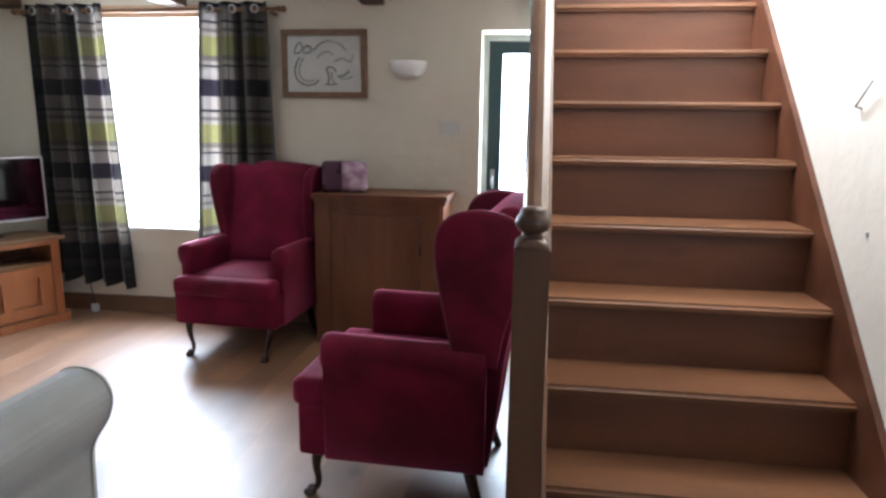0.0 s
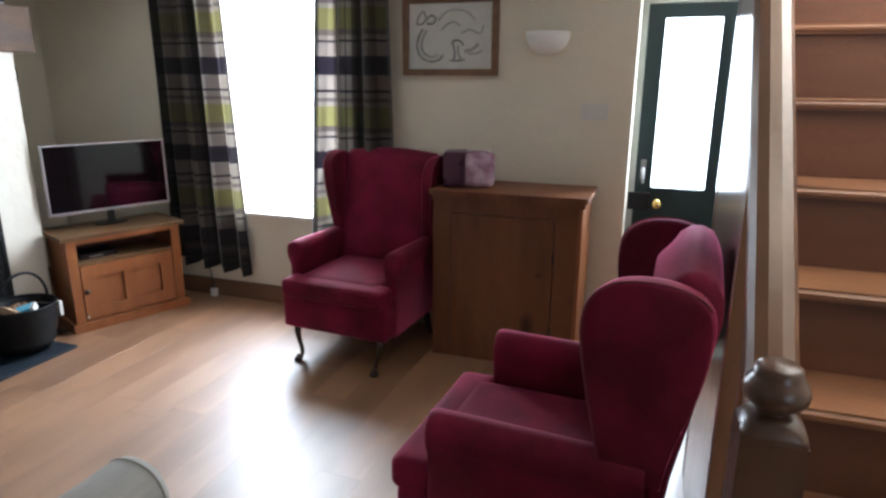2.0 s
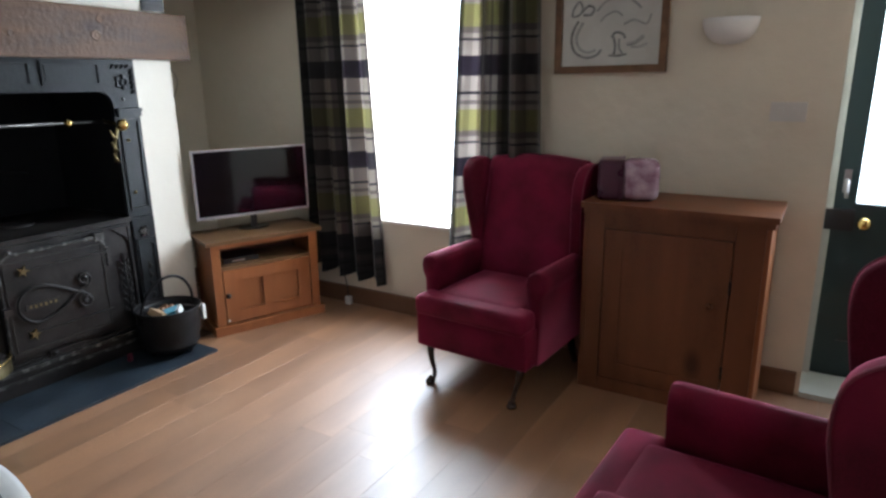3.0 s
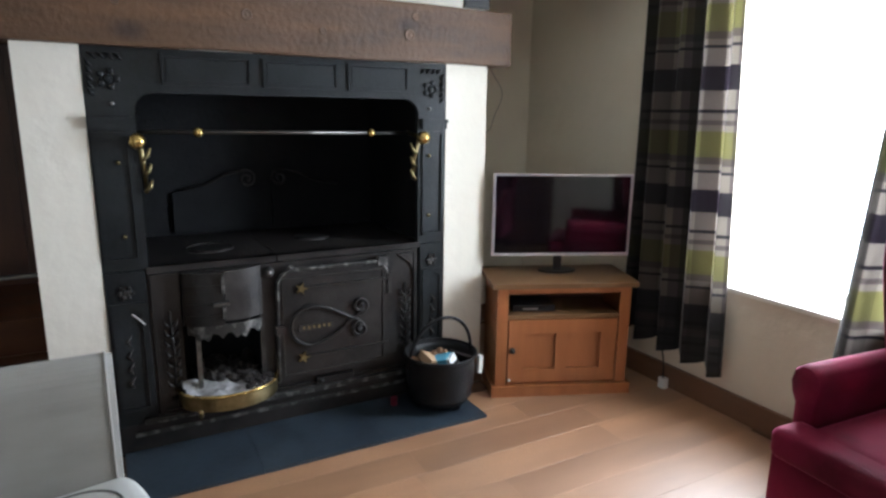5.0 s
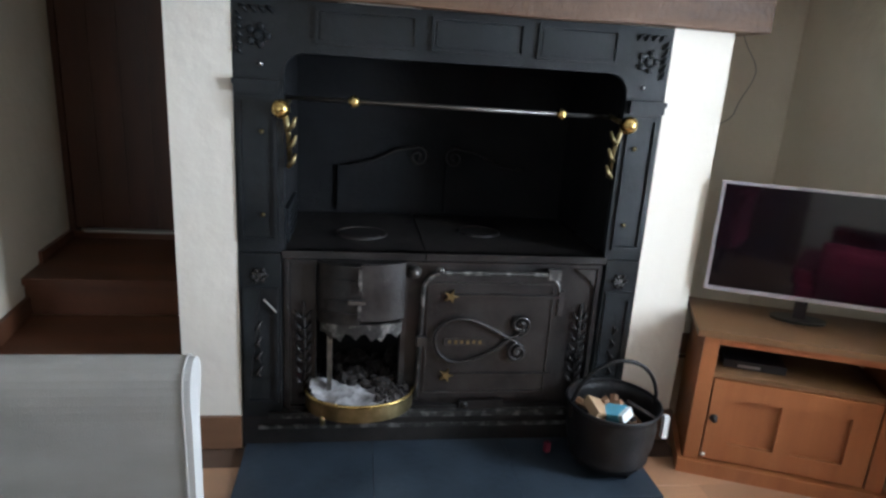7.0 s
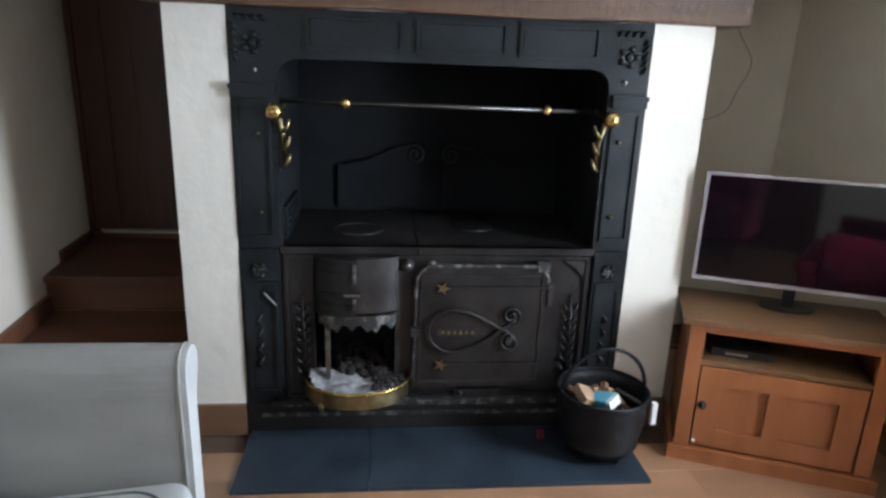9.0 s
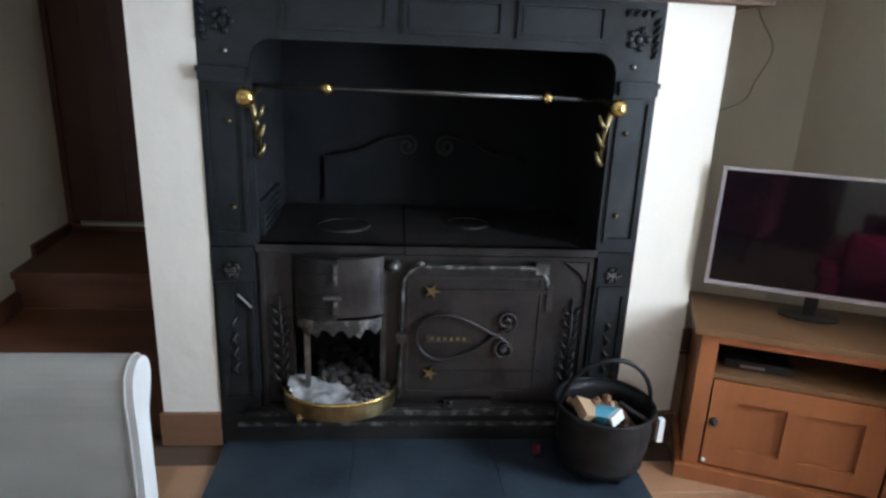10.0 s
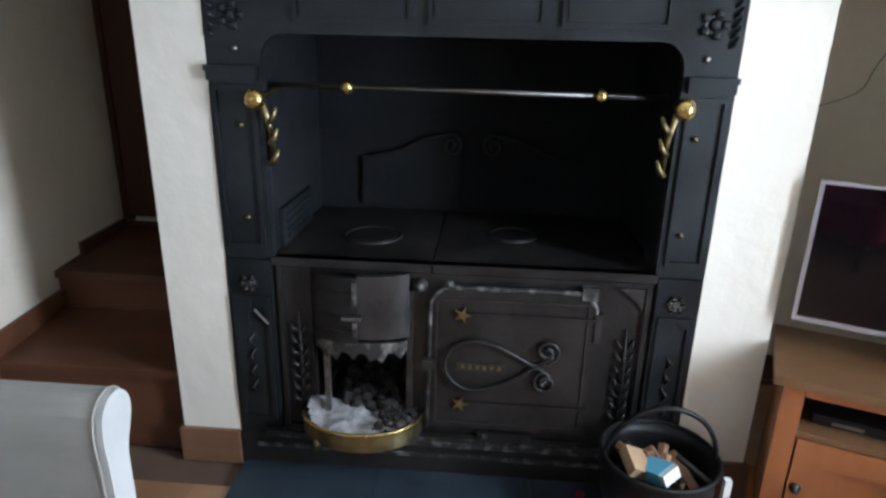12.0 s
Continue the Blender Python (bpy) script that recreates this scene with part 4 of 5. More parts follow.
part("pan_base", prism([(x, y) for x, y in inner], 0.187, 0.194, axis="z"), IRON, ashpan)
part("pan_foot", tube([(FX + 0.10, 5.035, 0.200), (FX + 0.118, 5.03, 0.184), (FX + 0.122, 5.028, 0.158)], [0.010, 0.013, 0.006], 8), BRASS_OLD, ashpan, "small brass foot", smooth=True)
bm = bmesh.new()
grid = {}
for i in range(29):
    for j in range(41):
        x, y = FX - 0.03 + 0.175 * i / 28, 4.975 + 0.38 * j / 40
        inside = x < FX or ((x - FX) / 0.146) ** 2 + ((y - 5.165) / 0.196) ** 2 < 1
        if inside:
            grid[i, j] = bm.verts.new((x, y, 0.240 + 0.035 * max(0.0, (5.22 - y) / 0.2) * max(0.0, min(1.0, (FX + 0.06 - x) / 0.08)) + 0.014 * noise.noise(Vector((x * 16, y * 16, 3))) + 0.005 * noise.noise(Vector((x * 60, y * 60, 1)))))
for i in range(28):
    for j in range(40):
        q = [grid.get(k) for k in ((i, j), (i + 1, j), (i + 1, j + 1), (i, j + 1))]
        if all(q):
            bm.faces.new(q)
tagged(part("ash", bm, ASH, ashpan, "pale grey ash", smooth=True), kind="stuff")
bm = bmesh.new()
for k in range(190):
    yy = 5.37 - abs(random.gauss(0, 0.075))
    xx = random.uniform(FX - 0.06, FX + 0.12)
    if ((xx - FX) / 0.135) ** 2 + ((yy - 5.165) / 0.185) ** 2 > 1:
        continue
    c, r = Vector((xx, yy, 0.250)), random.uniform(0.005, 0.013)
    base = bmesh.ops.create_icosphere(bm, subdivisions=1, radius=r)["verts"]
    for v in base:
        v.co = c + v.co * random.uniform(0.7, 1.3)
tagged(part("clinker", bm, CLINKER, ashpan, "black cinders in the ash"), kind="stuff")
# brass rail and its brackets
part("towel_rail", tube([(-3.745, 4.875, 1.333), (-3.745, 6.10, 1.325)], 0.008, 10), STEEL_DULL, rng, "steel rail across the opening", smooth=True)
for y, z in ((5.12, 1.331), (5.886, 1.325)):
    part("rail_knob", ball(0.021, (-3.743, y, z)), BRASS, rng, "small brass knob on the rail", smooth=True)
for y, z, s in ((4.882, 1.302, 1), (6.091, 1.308, -1)):
    part("bracket_ball", ball(0.031, (-3.60, y, z)), BRASS, rng, "polished brass ball", smooth=True)
    part("bracket_arm", tube([(-3.60, y, z), (-3.70, y + s * 0.006, z + 0.01), (-3.76, y + s * 0.01, z + 0.02)], 0.010, 8), BRASS_OLD, rng, smooth=True)
    part("bracket_stem", tube([(-3.63, y + s * 0.01, z - 0.01), (-3.66, y + s * 0.018, z - 0.09), (-3.67, y + s * 0.022, z - 0.20)], 0.010, 8), BRASS_OLD, rng, "notched brass bracket", smooth=True)
    for k in range(3):
        zz = z - 0.055 - 0.062 * k
        part("bracket_hook", tube([(-3.65, y + s * 0.016, zz - 0.02), (-3.645, y + s * 0.035, zz), (-3.645, y + s * 0.045, zz + 0.028)], [0.009, 0.009, 0.005], 7), BRASS_OLD, rng, smooth=True)

mantel = thing("mantel_beam", "rough oak beam with knots and cracks over the range", "mantel beam")
bm = box(WEST - 0.25, WEST + 0.055, 4.44, 6.575, 1.652, 1.90)
bmesh.ops.subdivide_edges(bm, edges=[e for e in bm.edges if abs(e.verts[0].co.y - e.verts[1].co.y) > 0.5], cuts=24, use_grid_fill=True)
for v in bm.verts:
    if v.co.x > WEST:
        v.co.x += 0.008 * noise.noise(Vector((1, v.co.y * 3, v.co.z * 9)))
        v.co.z += 0.010 * noise.noise(Vector((5, v.co.y * 2, v.co.z * 3))) - (0.0 if v.co.z > 1.7 else 0.004)
part("beam", bm, OAK, mantel, bevel=0.010)
for y, z, r in ((5.31, 1.79, 0.022), (6.02, 1.76, 0.026), (6.05, 1.84, 0.018), (4.85, 1.80, 0.014), (5.62, 1.75, 0.014)):
    part("knot", lathe([(r, 0), (r * 0.9, 0.003), (r * 0.5, 0.001), (0, 0.003)], 12, at=(WEST + 0.058, y, z), axis="x"), OAK_DARK, mantel)
vent = thing("wall_vent", "small square black vent above the beam", "vent")
part("vent_plate", box(WEST, WEST + 0.012, 6.33, 6.50 - 0.035, 1.91, 2.06), BLACK, vent, bevel=0.002)
for k in range(5):
    part("vent_bar", box(WEST + 0.012, WEST + 0.017, 6.34, 6.455, 1.925 + 0.026 * k, 1.935 + 0.026 * k), BLACK, vent)
cable = thing("wall_cable", "thin grey cable tacked loosely on the alcove wall", "cable")
part("cable", tube(smooth_line([(-4.495, 7.00, 1.76), (-4.495, 7.04, 1.68), (-4.494, 7.12, 1.55), (-4.494, 7.06, 1.40), (-4.494, 7.02, 1.31), (-4.494, 6.88, 1.25), (-4.494, 6.72, 1.20)], 5), 0.0022, 6), CABLE_GREY, cable, smooth=True)

# cauldron
CX, CY = -3.47, 6.125
cau = thing("cauldron", "round black iron cauldron with hoop handle, holding firewood", "cauldron", pose(CX, CY, 0.022))
part("pot", lathe([(0.0, 0.016), (0.115, 0.018), (0.138, 0.030), (0.144, 0.050), (0.154, 0.056), (0.150, 0.064), (0.164, 0.12), (0.170, 0.19), (0.163, 0.232), (0.178, 0.262), (0.172, 0.266), (0.153, 0.235), (0.160, 0.19), (0.152, 0.12), (0.13, 0.06), (0.0, 0.05)], 36, cap=False), POT_IRON, cau, smooth=True)
for k in range(3):
    a = k * math.tau / 3 + 0.4
    part("foot", lathe([(0.010, -0.018), (0.018, 0.0), (0.020, 0.03)], 8, at=(0.11 * math.cos(a), 0.11 * math.sin(a), 0.018)), POT_IRON, cau)
part("hoop_handle", tube([(0.0 + 0.04 * math.sin(math.pi * k / 20), 0.168 * math.cos(math.pi * k / 20), 0.235 + 0.215 * math.sin(math.pi * k / 20)) for k in range(21)], 0.008, 8), POT_IRON, cau, smooth=True)
for s in (1, -1):
    part("ear", box(-0.016, 0.016, s * 0.172 - 0.006, s * 0.172 + 0.006, 0.205, 0.26), POT_IRON, cau, bevel=0.003)
part("rim", tube([(0.175 * math.cos(math.tau * k / 32), 0.175 * math.sin(math.tau * k / 32), 0.265) for k in range(32)], 0.007, 6, closed=True), POT_IRON, cau, smooth=True)
logs = thing("firewood", "split kindling sticks in the cauldron", "firewood", pose(CX, CY, 0.022))
random.seed(9)
for k in range(20):
    a, r = random.uniform(0, 6.28), random.uniform(0.0, 0.11)
    c = Vector((r * math.cos(a), r * math.sin(a), 0.20 + random.uniform(-0.03, 0.05)))
    ln, w = random.uniform(0.08, 0.16), random.uniform(0.010, 0.022)
    d = Vector((random.uniform(-1, 1), random.uniform(-1, 1), random.uniform(-0.2, 0.6))).normalized() * ln / 2
    part("stick", tube([c - d, c + d * 0.2, c + d], w, 5), LOG if k % 3 else CLINKER, logs)
box_b = thing("blue_card_box", "small crumpled blue and white firelighter box in the cauldron", "box", pose(CX + 0.05, CY - 0.025, 0.262, 12, -18, 35))
part("carton", box(-0.05, 0.05, -0.035, 0.035, -0.02, 0.02), CARD_BLUE, box_b, bevel=0.003)
part("carton_end", box(0.051, 0.068, -0.033, 0.033, -0.018, 0.018), PLASTIC_WHITE, box_b, bevel=0.002)
box_t = thing("tan_card_box", "small tan card box in the cauldron", "box", pose(CX + 0.03, CY - 0.075, 0.270, -25, 15, 10))
part("carton", box(-0.045, 0.045, -0.035, 0.035, -0.018, 0.018), CARD_TAN, box_t, bevel=0.003)
tag = thing("white_brush_tag", "white plastic tag hanging from the cauldron's rim", "tag", pose(CX + 0.06, CY + 0.185, 0.20))
part("tag", box(-0.010, 0.012, -0.006, 0.014, -0.035, 0.055), PLASTIC_WHITE, tag, bevel=0.004)

stub = thing("hearth_block", "small dark red wooden block beside the cauldron on the hearth", "block", pose(-3.551, 5.913, 0.017, 0, 0, 20))
part("block", box(-0.010, 0.010, -0.011, 0.011, 0.0, 0.042), RED_CORD, stub, bevel=0.004)

# ---- television and its stand ----
TA = math.degrees(math.atan2(0.647, 0.262))
stand = thing("tv_stand", "waxed pine television stand with an open shelf and a panelled door", "television stand", pose(-3.306, 6.748, 0, 0, 0, TA - 90 + 0) )
# local: width along y, front towards +x; corners of the front meet the floor at y -0.35 and 0.35
W2 = 0.345
for s in (1, -1):
    part("front_stile", box(-0.03, 0.0, s * W2 - (0.055 if s > 0 else 0), s * W2 + (0 if s > 0 else 0.055), 0.06, 0.575), PINE, stand, bevel=0.003)
part("side", box(-0.33, -0.031, -W2, -W2 + 0.02, 0.06, 0.575), PINE, stand)
part("side", box(-0.33, -0.031, W2 - 0.02, W2, 0.06, 0.575), PINE, stand)
part("top", box(-0.36, 0.025, -W2 - 0.03, W2 + 0.03, 0.577, 0.602), PINE_TOP, stand, bevel=0.006)
part("top_rail", box(-0.03, 0.0, -W2 + 0.056, W2 - 0.056, 0.545, 0.575), PINE, stand, bevel=0.002)
part("shelf", box(-0.32, -0.005, -W2 + 0.056, W2 - 0.056, 0.412, 0.430), PINE_TOP, stand, bevel=0.002)
part("back_board", box(-0.33, -0.322, -W2 + 0.021, W2 - 0.021, 0.06, 0.575), WINDER, stand)
part("plinth", box(-0.34, 0.018, -W2 - 0.022, W2 + 0.022, 0.0, 0.058), PINE, stand, bevel=0.008)
dr = part("door", box(-0.026, -0.016, -0.199, 0.198, 0.143, 0.332), PINE, stand, "pine door with two sunk panels")
for b in ((-0.283, -0.199, 0.068, 0.407), (0.198, 0.283, 0.068, 0.407), (-0.037, 0.022, 0.143, 0.332)):
    part("door_stile", box(-0.024, -0.002, *b), PINE, dr, bevel=0.003)
for b in ((-0.199, 0.198, 0.332, 0.407), (-0.199, 0.198, 0.068, 0.143)):
    part("door_rail", box(-0.024, -0.002, *b), PINE, dr, bevel=0.003)
part("escutcheon", lathe([(0.016, 0), (0.014, 0.006), (0.006, 0.008), (0.010, 0.022), (0, 0.026)], 12, at=(-0.002, -0.262, 0.245), axis="x"), IRON_WORN, dr, "dark metal latch", smooth=True)
part("catch_stud", lathe([(0.009, 0), (0.008, 0.004), (0, 0.006)], 10, at=(-0.002, -0.275, 0.085), axis="x"), PLASTIC_WHITE, stand, "small white stud on the door", smooth=True)
setbox = thing("set_top_box", "flat black set-top box on the stand's shelf", "set-top box", pose(-3.306, 6.748, 0.432, 0, 0, TA - 90))
part("case", box(-0.25, -0.07, -0.25, -0.03, 0, 0.03), BLACK, setbox, bevel=0.003)
part("lamp_strip", box(-0.069, -0.067, -0.2, -0.12, 0.008, 0.018), STEEL, setbox)

tv = thing("television", "flat television with a thin silver bezel and a dark screen", "television", pose(-3.462, 6.827, 0.604, 0, 0, TA - 90 - 1.8))
hw2, zb, zt = 0.363, 0.096, 0.522
part("screen", box(-0.012, 0.004, -hw2 + 0.012, hw2 - 0.012, zb + 0.016, zt - 0.010), SCREEN, tv, "glossy black screen")
part("bezel", frame_ring([(-hw2, zb), (hw2, zb), (hw2, zt), (-hw2, zt)], [(-hw2 + .011, zb + .015), (hw2 - .011, zb + .015), (hw2 - .011, zt - .009), (-hw2 + .011, zt - .009)], -0.014, 0.008), SILVER, tv, "thin silver bezel")
part("back_shell", box(-0.045, -0.0145, -hw2 + 0.01, hw2 - 0.01, zb + 0.01, zt - 0.01), BLACK, tv, bevel=0.008)
part("neck", box(-0.055, -0.046, -0.022, 0.022, 0.010, zb + 0.04), BLACK, tv, bevel=0.003)
part("stand_foot", prism([(-0.055 + 0.055 * math.cos(k * math.tau / 24), 0.10 * math.sin(k * math.tau / 24)) for k in range(24)], 0.0, 0.010, axis="z"), BLACK, tv, bevel=0.003)

plug = thing("socket_block", "small white plug and lead behind the curtain", "plug", pose(-3.12, 7.29, 0.0))
part("block", box(-0.02, 0.02, -0.012, 0.02, 0.0, 0.055), PLASTIC_WHITE, plug, bevel=0.006)
part("lead", tube(smooth_line([(0.0, 0.0, 0.055), (0.0, -0.005, 0.13), (-0.03, 0.01, 0.20), (-0.07, 0.03, 0.24)], 5), 0.004, 6), BLACK, plug, smooth=True)

# ---- curtains ----


def curtain(name, x0, x1, xb0, xb1, zb, folds, seed, mat=TARTAN):
    """A gathered curtain from the pole: x0..x1 at its top, xb0..xb1 at its hem."""
    root = thing(name, "long checked curtain in charcoal, stone and lime with metal eyelets", "curtain")
    bm = bmesh.new()
    uvl = bm.loops.layers.uv.new("UVMap")
    nu, nv, zt = 120, 44, 2.132
    rnd = random.Random(seed)
    ph = [rnd.uniform(0, 6.28) for _ in range(4)]
    verts, uvs = [], []
    for j in range(nv + 1):
        v = j / nv
        row, ur = [], []
        for i in range(nu + 1):
            u = i / nu
            amp = 0.030 + 0.022 * v
            w = math.sin(u * folds * math.tau + ph[0] + 0.5 * v * math.sin(3 * u + ph[1]))
            a, b = x0 + (xb0 - x0) * v ** 0.9, x1 + (xb1 - x1) * v ** 0.9
            x = a + (b - a) * u + 0.012 * v * math.sin(u * folds * math.tau * 2 + ph[2])
            y = NORTH - 0.075 + amp * w + 0.010 * v * math.sin(u * 23 + ph[3] + v * 4)
            zh = zb + 0.018 * math.sin(u * folds * math.tau + ph[1]) + 0.05 * (u - 0.5) * (1 if x0 < -2.7 else -1) * -1
            row.append(bm.verts.new((x, y, zt + (zh - zt) * v)))
            ur.append((u * 1.45, (zt + (zh - zt) * v)))
        verts.append(row)
        uvs.append(ur)
    for j in range(nv):
        for i in range(nu):
            f = bm.faces.new((verts[j][i], verts[j][i + 1], verts[j + 1][i + 1], verts[j + 1][i]))
            for lp, (jj, ii) in zip(f.loops, ((j, i), (j, i + 1), (j + 1, i + 1), (j + 1, i))):
                lp[uvl].uv = uvs[jj][ii]
    cl = part("cloth", bm, mat, root, smooth=True)
    for k in range(folds):
        x = x0 + (x1 - x0) * (k + 0.5) / folds
        bm = lathe([(0.017, -0.004), (0.029, -0.003), (0.029, 0.003), (0.017, 0.004), (0.017, -0.004)], 18, at=(x, NORTH - 0.106, 2.085), axis="y", cap=False)
        part("eyelet", bm, STEEL, root, smooth=True)
    return root


curtain("curtain", -3.405, -2.85, -3.40, -2.765, 0.235, 4, 2)
curtain("curtain", -2.155, -1.70, -2.27, -1.63, 0.24, 3, 5)
drape = thing("door_curtain_tie", "pale green fabric end hanging beside the back door", "curtain", pose(0.02, 7.27, 0))
bm = bmesh.new()
rows_ = []
for z, w, d in ((2.30, 0.07, 0.02), (2.18, 0.062, 0.024), (2.08, 0.05, 0.024), (2.00, 0.036, 0.020), (1.965, 0.016, 0.012)):
    rows_.append([bm.verts.new((-0.035 + 0.09 * (2.3 - z) + w * math.cos(math.tau * k / 14), d * math.sin(math.tau * k / 14) + 0.008 * math.sin(k * 2.2), z)) for k in range(14)])
for p, q in zip(rows_, rows_[1:]):
    for k in range(14):
        bm.faces.new((p[k], p[(k + 1) % 14], q[(k + 1) % 14], q[k]))
bm.faces.new(rows_[-1])
bm.faces.new(rows_[0])
part("cloth", bm, FRAME_GREEN, drape, smooth=True)

pole = thing("curtain_pole", "stained wooden curtain pole with turned ends", "curtain pole")
part("pole", tube([(-3.45, NORTH - 0.075, 2.085), (-1.64, NORTH - 0.075, 2.085)], 0.0135, 14), POLE_WOOD, pole, smooth=True)
for x, s in ((-3.45, -1), (-1.64, 1)):
    part("finial", lathe([(0.014, 0), (0.021, s * 0.008), (0.021, s * 0.016), (0.013, s * 0.022), (0.022, s * 0.040), (0.016, s * 0.058), (0, s * 0.064)], 14, at=(x, NORTH - 0.075, 2.085), axis="x"), POLE_WOOD, pole, smooth=True)
for x in (-3.43, -1.675):
    part("pole_bracket", box(x - 0.012, x + 0.012, NORTH - 0.075, NORTH, 2.057, 2.073), POLE_WOOD, pole, bevel=0.003)

# ---- pictures and wall fittings ----
pic = thing("framed_picture", "framed pencil drawing on aged paper in a dark wooden frame", "picture")
px0, px1, pz0, pz1 = -1.640, -1.070, 1.540, 1.968
part("frame", frame_ring([(px0, pz0), (px1, pz0), (px1, pz1), (px0, pz1)], [(px0 + .036, pz0 + .036), (px1 - .036, pz0 + .036), (px1 - .036, pz1 - .036), (px0 + .036, pz1 - .036)], NORTH - 0.026, NORTH, axis="y"), FRAME_WOOD, pic, bevel=0.006)
part("paper", box(px0 + 0.036, px1 - 0.036, NORTH - 0.010, NORTH - 0.004, pz0 + 0.036, pz1 - 0.036), PAPER, pic)
yk = NORTH - 0.0125


def stroke(pts, w, mat=INK):
    return part("ink_stroke", tube([(px0 + 0.036 + a * 0.498, yk, pz0 + 0.036 + b * 0.356) for a, b in smooth_stroke(pts)], w * 1.9, 5), mat, pic)


def smooth_stroke(pts):
    return [(q.x, q.y) for q in smooth_line([(a, b, 0) for a, b in pts], 5)]


for pts, w, mm in (([(0.17, 0.62), (0.12, 0.5), (0.10, 0.35), (0.14, 0.2), (0.25, 0.12), (0.36, 0.14), (0.42, 0.22)], 0.0036, INK),
                   ([(0.22, 0.60), (0.17, 0.48), (0.155, 0.35), (0.19, 0.24), (0.28, 0.19), (0.36, 0.22)], 0.004, WASH),
                   ([(0.10, 0.68), (0.12, 0.80), (0.18, 0.88), (0.21, 0.78), (0.17, 0.70), (0.11, 0.68)], 0.003, INK),
                   ([(0.20, 0.74), (0.27, 0.82), (0.33, 0.78), (0.30, 0.70), (0.22, 0.70)], 0.0036, INK),
                   ([(0.36, 0.74), (0.45, 0.86), (0.56, 0.90), (0.70, 0.86), (0.80, 0.74)], 0.003, WASH),
                   ([(0.40, 0.60), (0.46, 0.68), (0.55, 0.72), (0.62, 0.66)], 0.003, WASH),
                   ([(0.52, 0.38), (0.56, 0.44), (0.63, 0.42), (0.66, 0.36)], 0.0036, INK),
                   ([(0.54, 0.38), (0.56, 0.26), (0.55, 0.15)], 0.0036, INK), ([(0.60, 0.36), (0.60, 0.24), (0.64, 0.15)], 0.003, INK),
                   ([(0.50, 0.14), (0.58, 0.13), (0.68, 0.15)], 0.003, INK), ([(0.68, 0.28), (0.76, 0.30), (0.84, 0.38)], 0.005, WASH),
                   ([(0.72, 0.24), (0.80, 0.24), (0.88, 0.28)], 0.003, WASH), ([(0.64, 0.55), (0.74, 0.60), (0.86, 0.54), (0.90, 0.66)], 0.003, WASH)):
    stroke(pts, w, mm)

sconce = thing("wall_light", "white half-bowl plaster wall light", "wall light", pose(-0.80, NORTH, 1.715))
bm = bmesh.new()
rings = []
for i in range(9):
    a = i / 8 * math.pi / 2
    r, z = 0.118 * math.cos(a) ** 0.8 + 0.004, 0.055 - 0.115 * math.sin(a)
    rings.append([bm.verts.new((r * math.cos(t), -r * 0.85 * math.sin(t), z)) for t in [math.pi * k / 20 for k in range(21)]])
for p, q in zip(rings, rings[1:]):
    for k in range(20):
        bm.faces.new((p[k], p[k + 1], q[k + 1], q[k]))
r2 = [bm.verts.new((v.co.x * 0.92, v.co.y * 0.92, v.co.z)) for v in rings[0]]
for k in range(20):
    bm.faces.new((rings[0][k], rings[0][k + 1], r2[k + 1], r2[k]))
part("shade", bm, WHITE_CERAMIC, sconce, "white half-bowl shade", smooth=True)
part("back_plate", box(-0.05, 0.05, -0.008, 0.0, -0.02, 0.05), WHITE_CERAMIC, sconce)
sw = thing("light_switch", "cream plastic double light switch", "light switch", pose(-0.525, NORTH, 1.355))
part("plate", box(-0.073, 0.073, -0.010, 0, -0.043, 0.043), SWITCH_WHITE, sw, bevel=0.003)
for x in (-0.03, 0.03):
    part("rocker", box(x - 0.010, x + 0.010, -0.015, -0.010, -0.014, 0.014), SWITCH_WHITE, sw, bevel=0.002)

# ---- pine cupboard ----
cab = thing("pine_cupboard", "plain old pine cupboard with one door and a moulded top", "cupboard")
cx0, cx1, cy0, cy1 = -1.305, -0.505, 6.92, 7.31
part("top", box(cx0 - 0.01, cx1 + 0.024, cy0 - 0.03, cy1 + 0.01, 0.925, 0.952), PINE_OLD, cab, bevel=0.008)
part("cornice", box(cx0, cx1 + 0.012, cy0 - 0.015, cy1, 0.898, 0.923), PINE_OLD, cab, bevel=0.005)
part("side", box(cx0, cx0 + 0.02, cy0, cy1, 0, 0.897), PINE_OLD, cab)
# This side's daylight is put into the colour: lighter pine than the shaded front.
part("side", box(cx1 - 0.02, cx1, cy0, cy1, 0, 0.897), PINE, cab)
part("back", box(cx0 + 0.02, cx1 - 0.02, cy1 - 0.015, cy1, 0.0, 0.897), PINE_OLD, cab)
part("front_stile", box(cx0 + 0.021, cx0 + 0.10, cy0, cy0 + 0.022, 0, 0.897), PINE_OLD, cab, bevel=0.002)
part("front_stile", box(cx1 - 0.135, cx1 - 0.021, cy0, cy0 + 0.022, 0, 0.897), PINE_OLD, cab, bevel=0.002)
part("front_rail", box(cx0 + 0.101, cx1 - 0.136, cy0, cy0 + 0.022, 0.83, 0.897), PINE_OLD, cab, bevel=0.002)
part("front_rail", box(cx0 + 0.101, cx1 - 0.136, cy0, cy0 + 0.022, 0.0, 0.07), PINE_OLD, cab, bevel=0.002)
cd = part("door", box(cx0 + 0.19, cx1 - 0.225, cy0 + 0.007, cy0 + 0.018, 0.16, 0.74), PINE_OLD, cab, "pine cupboard door")
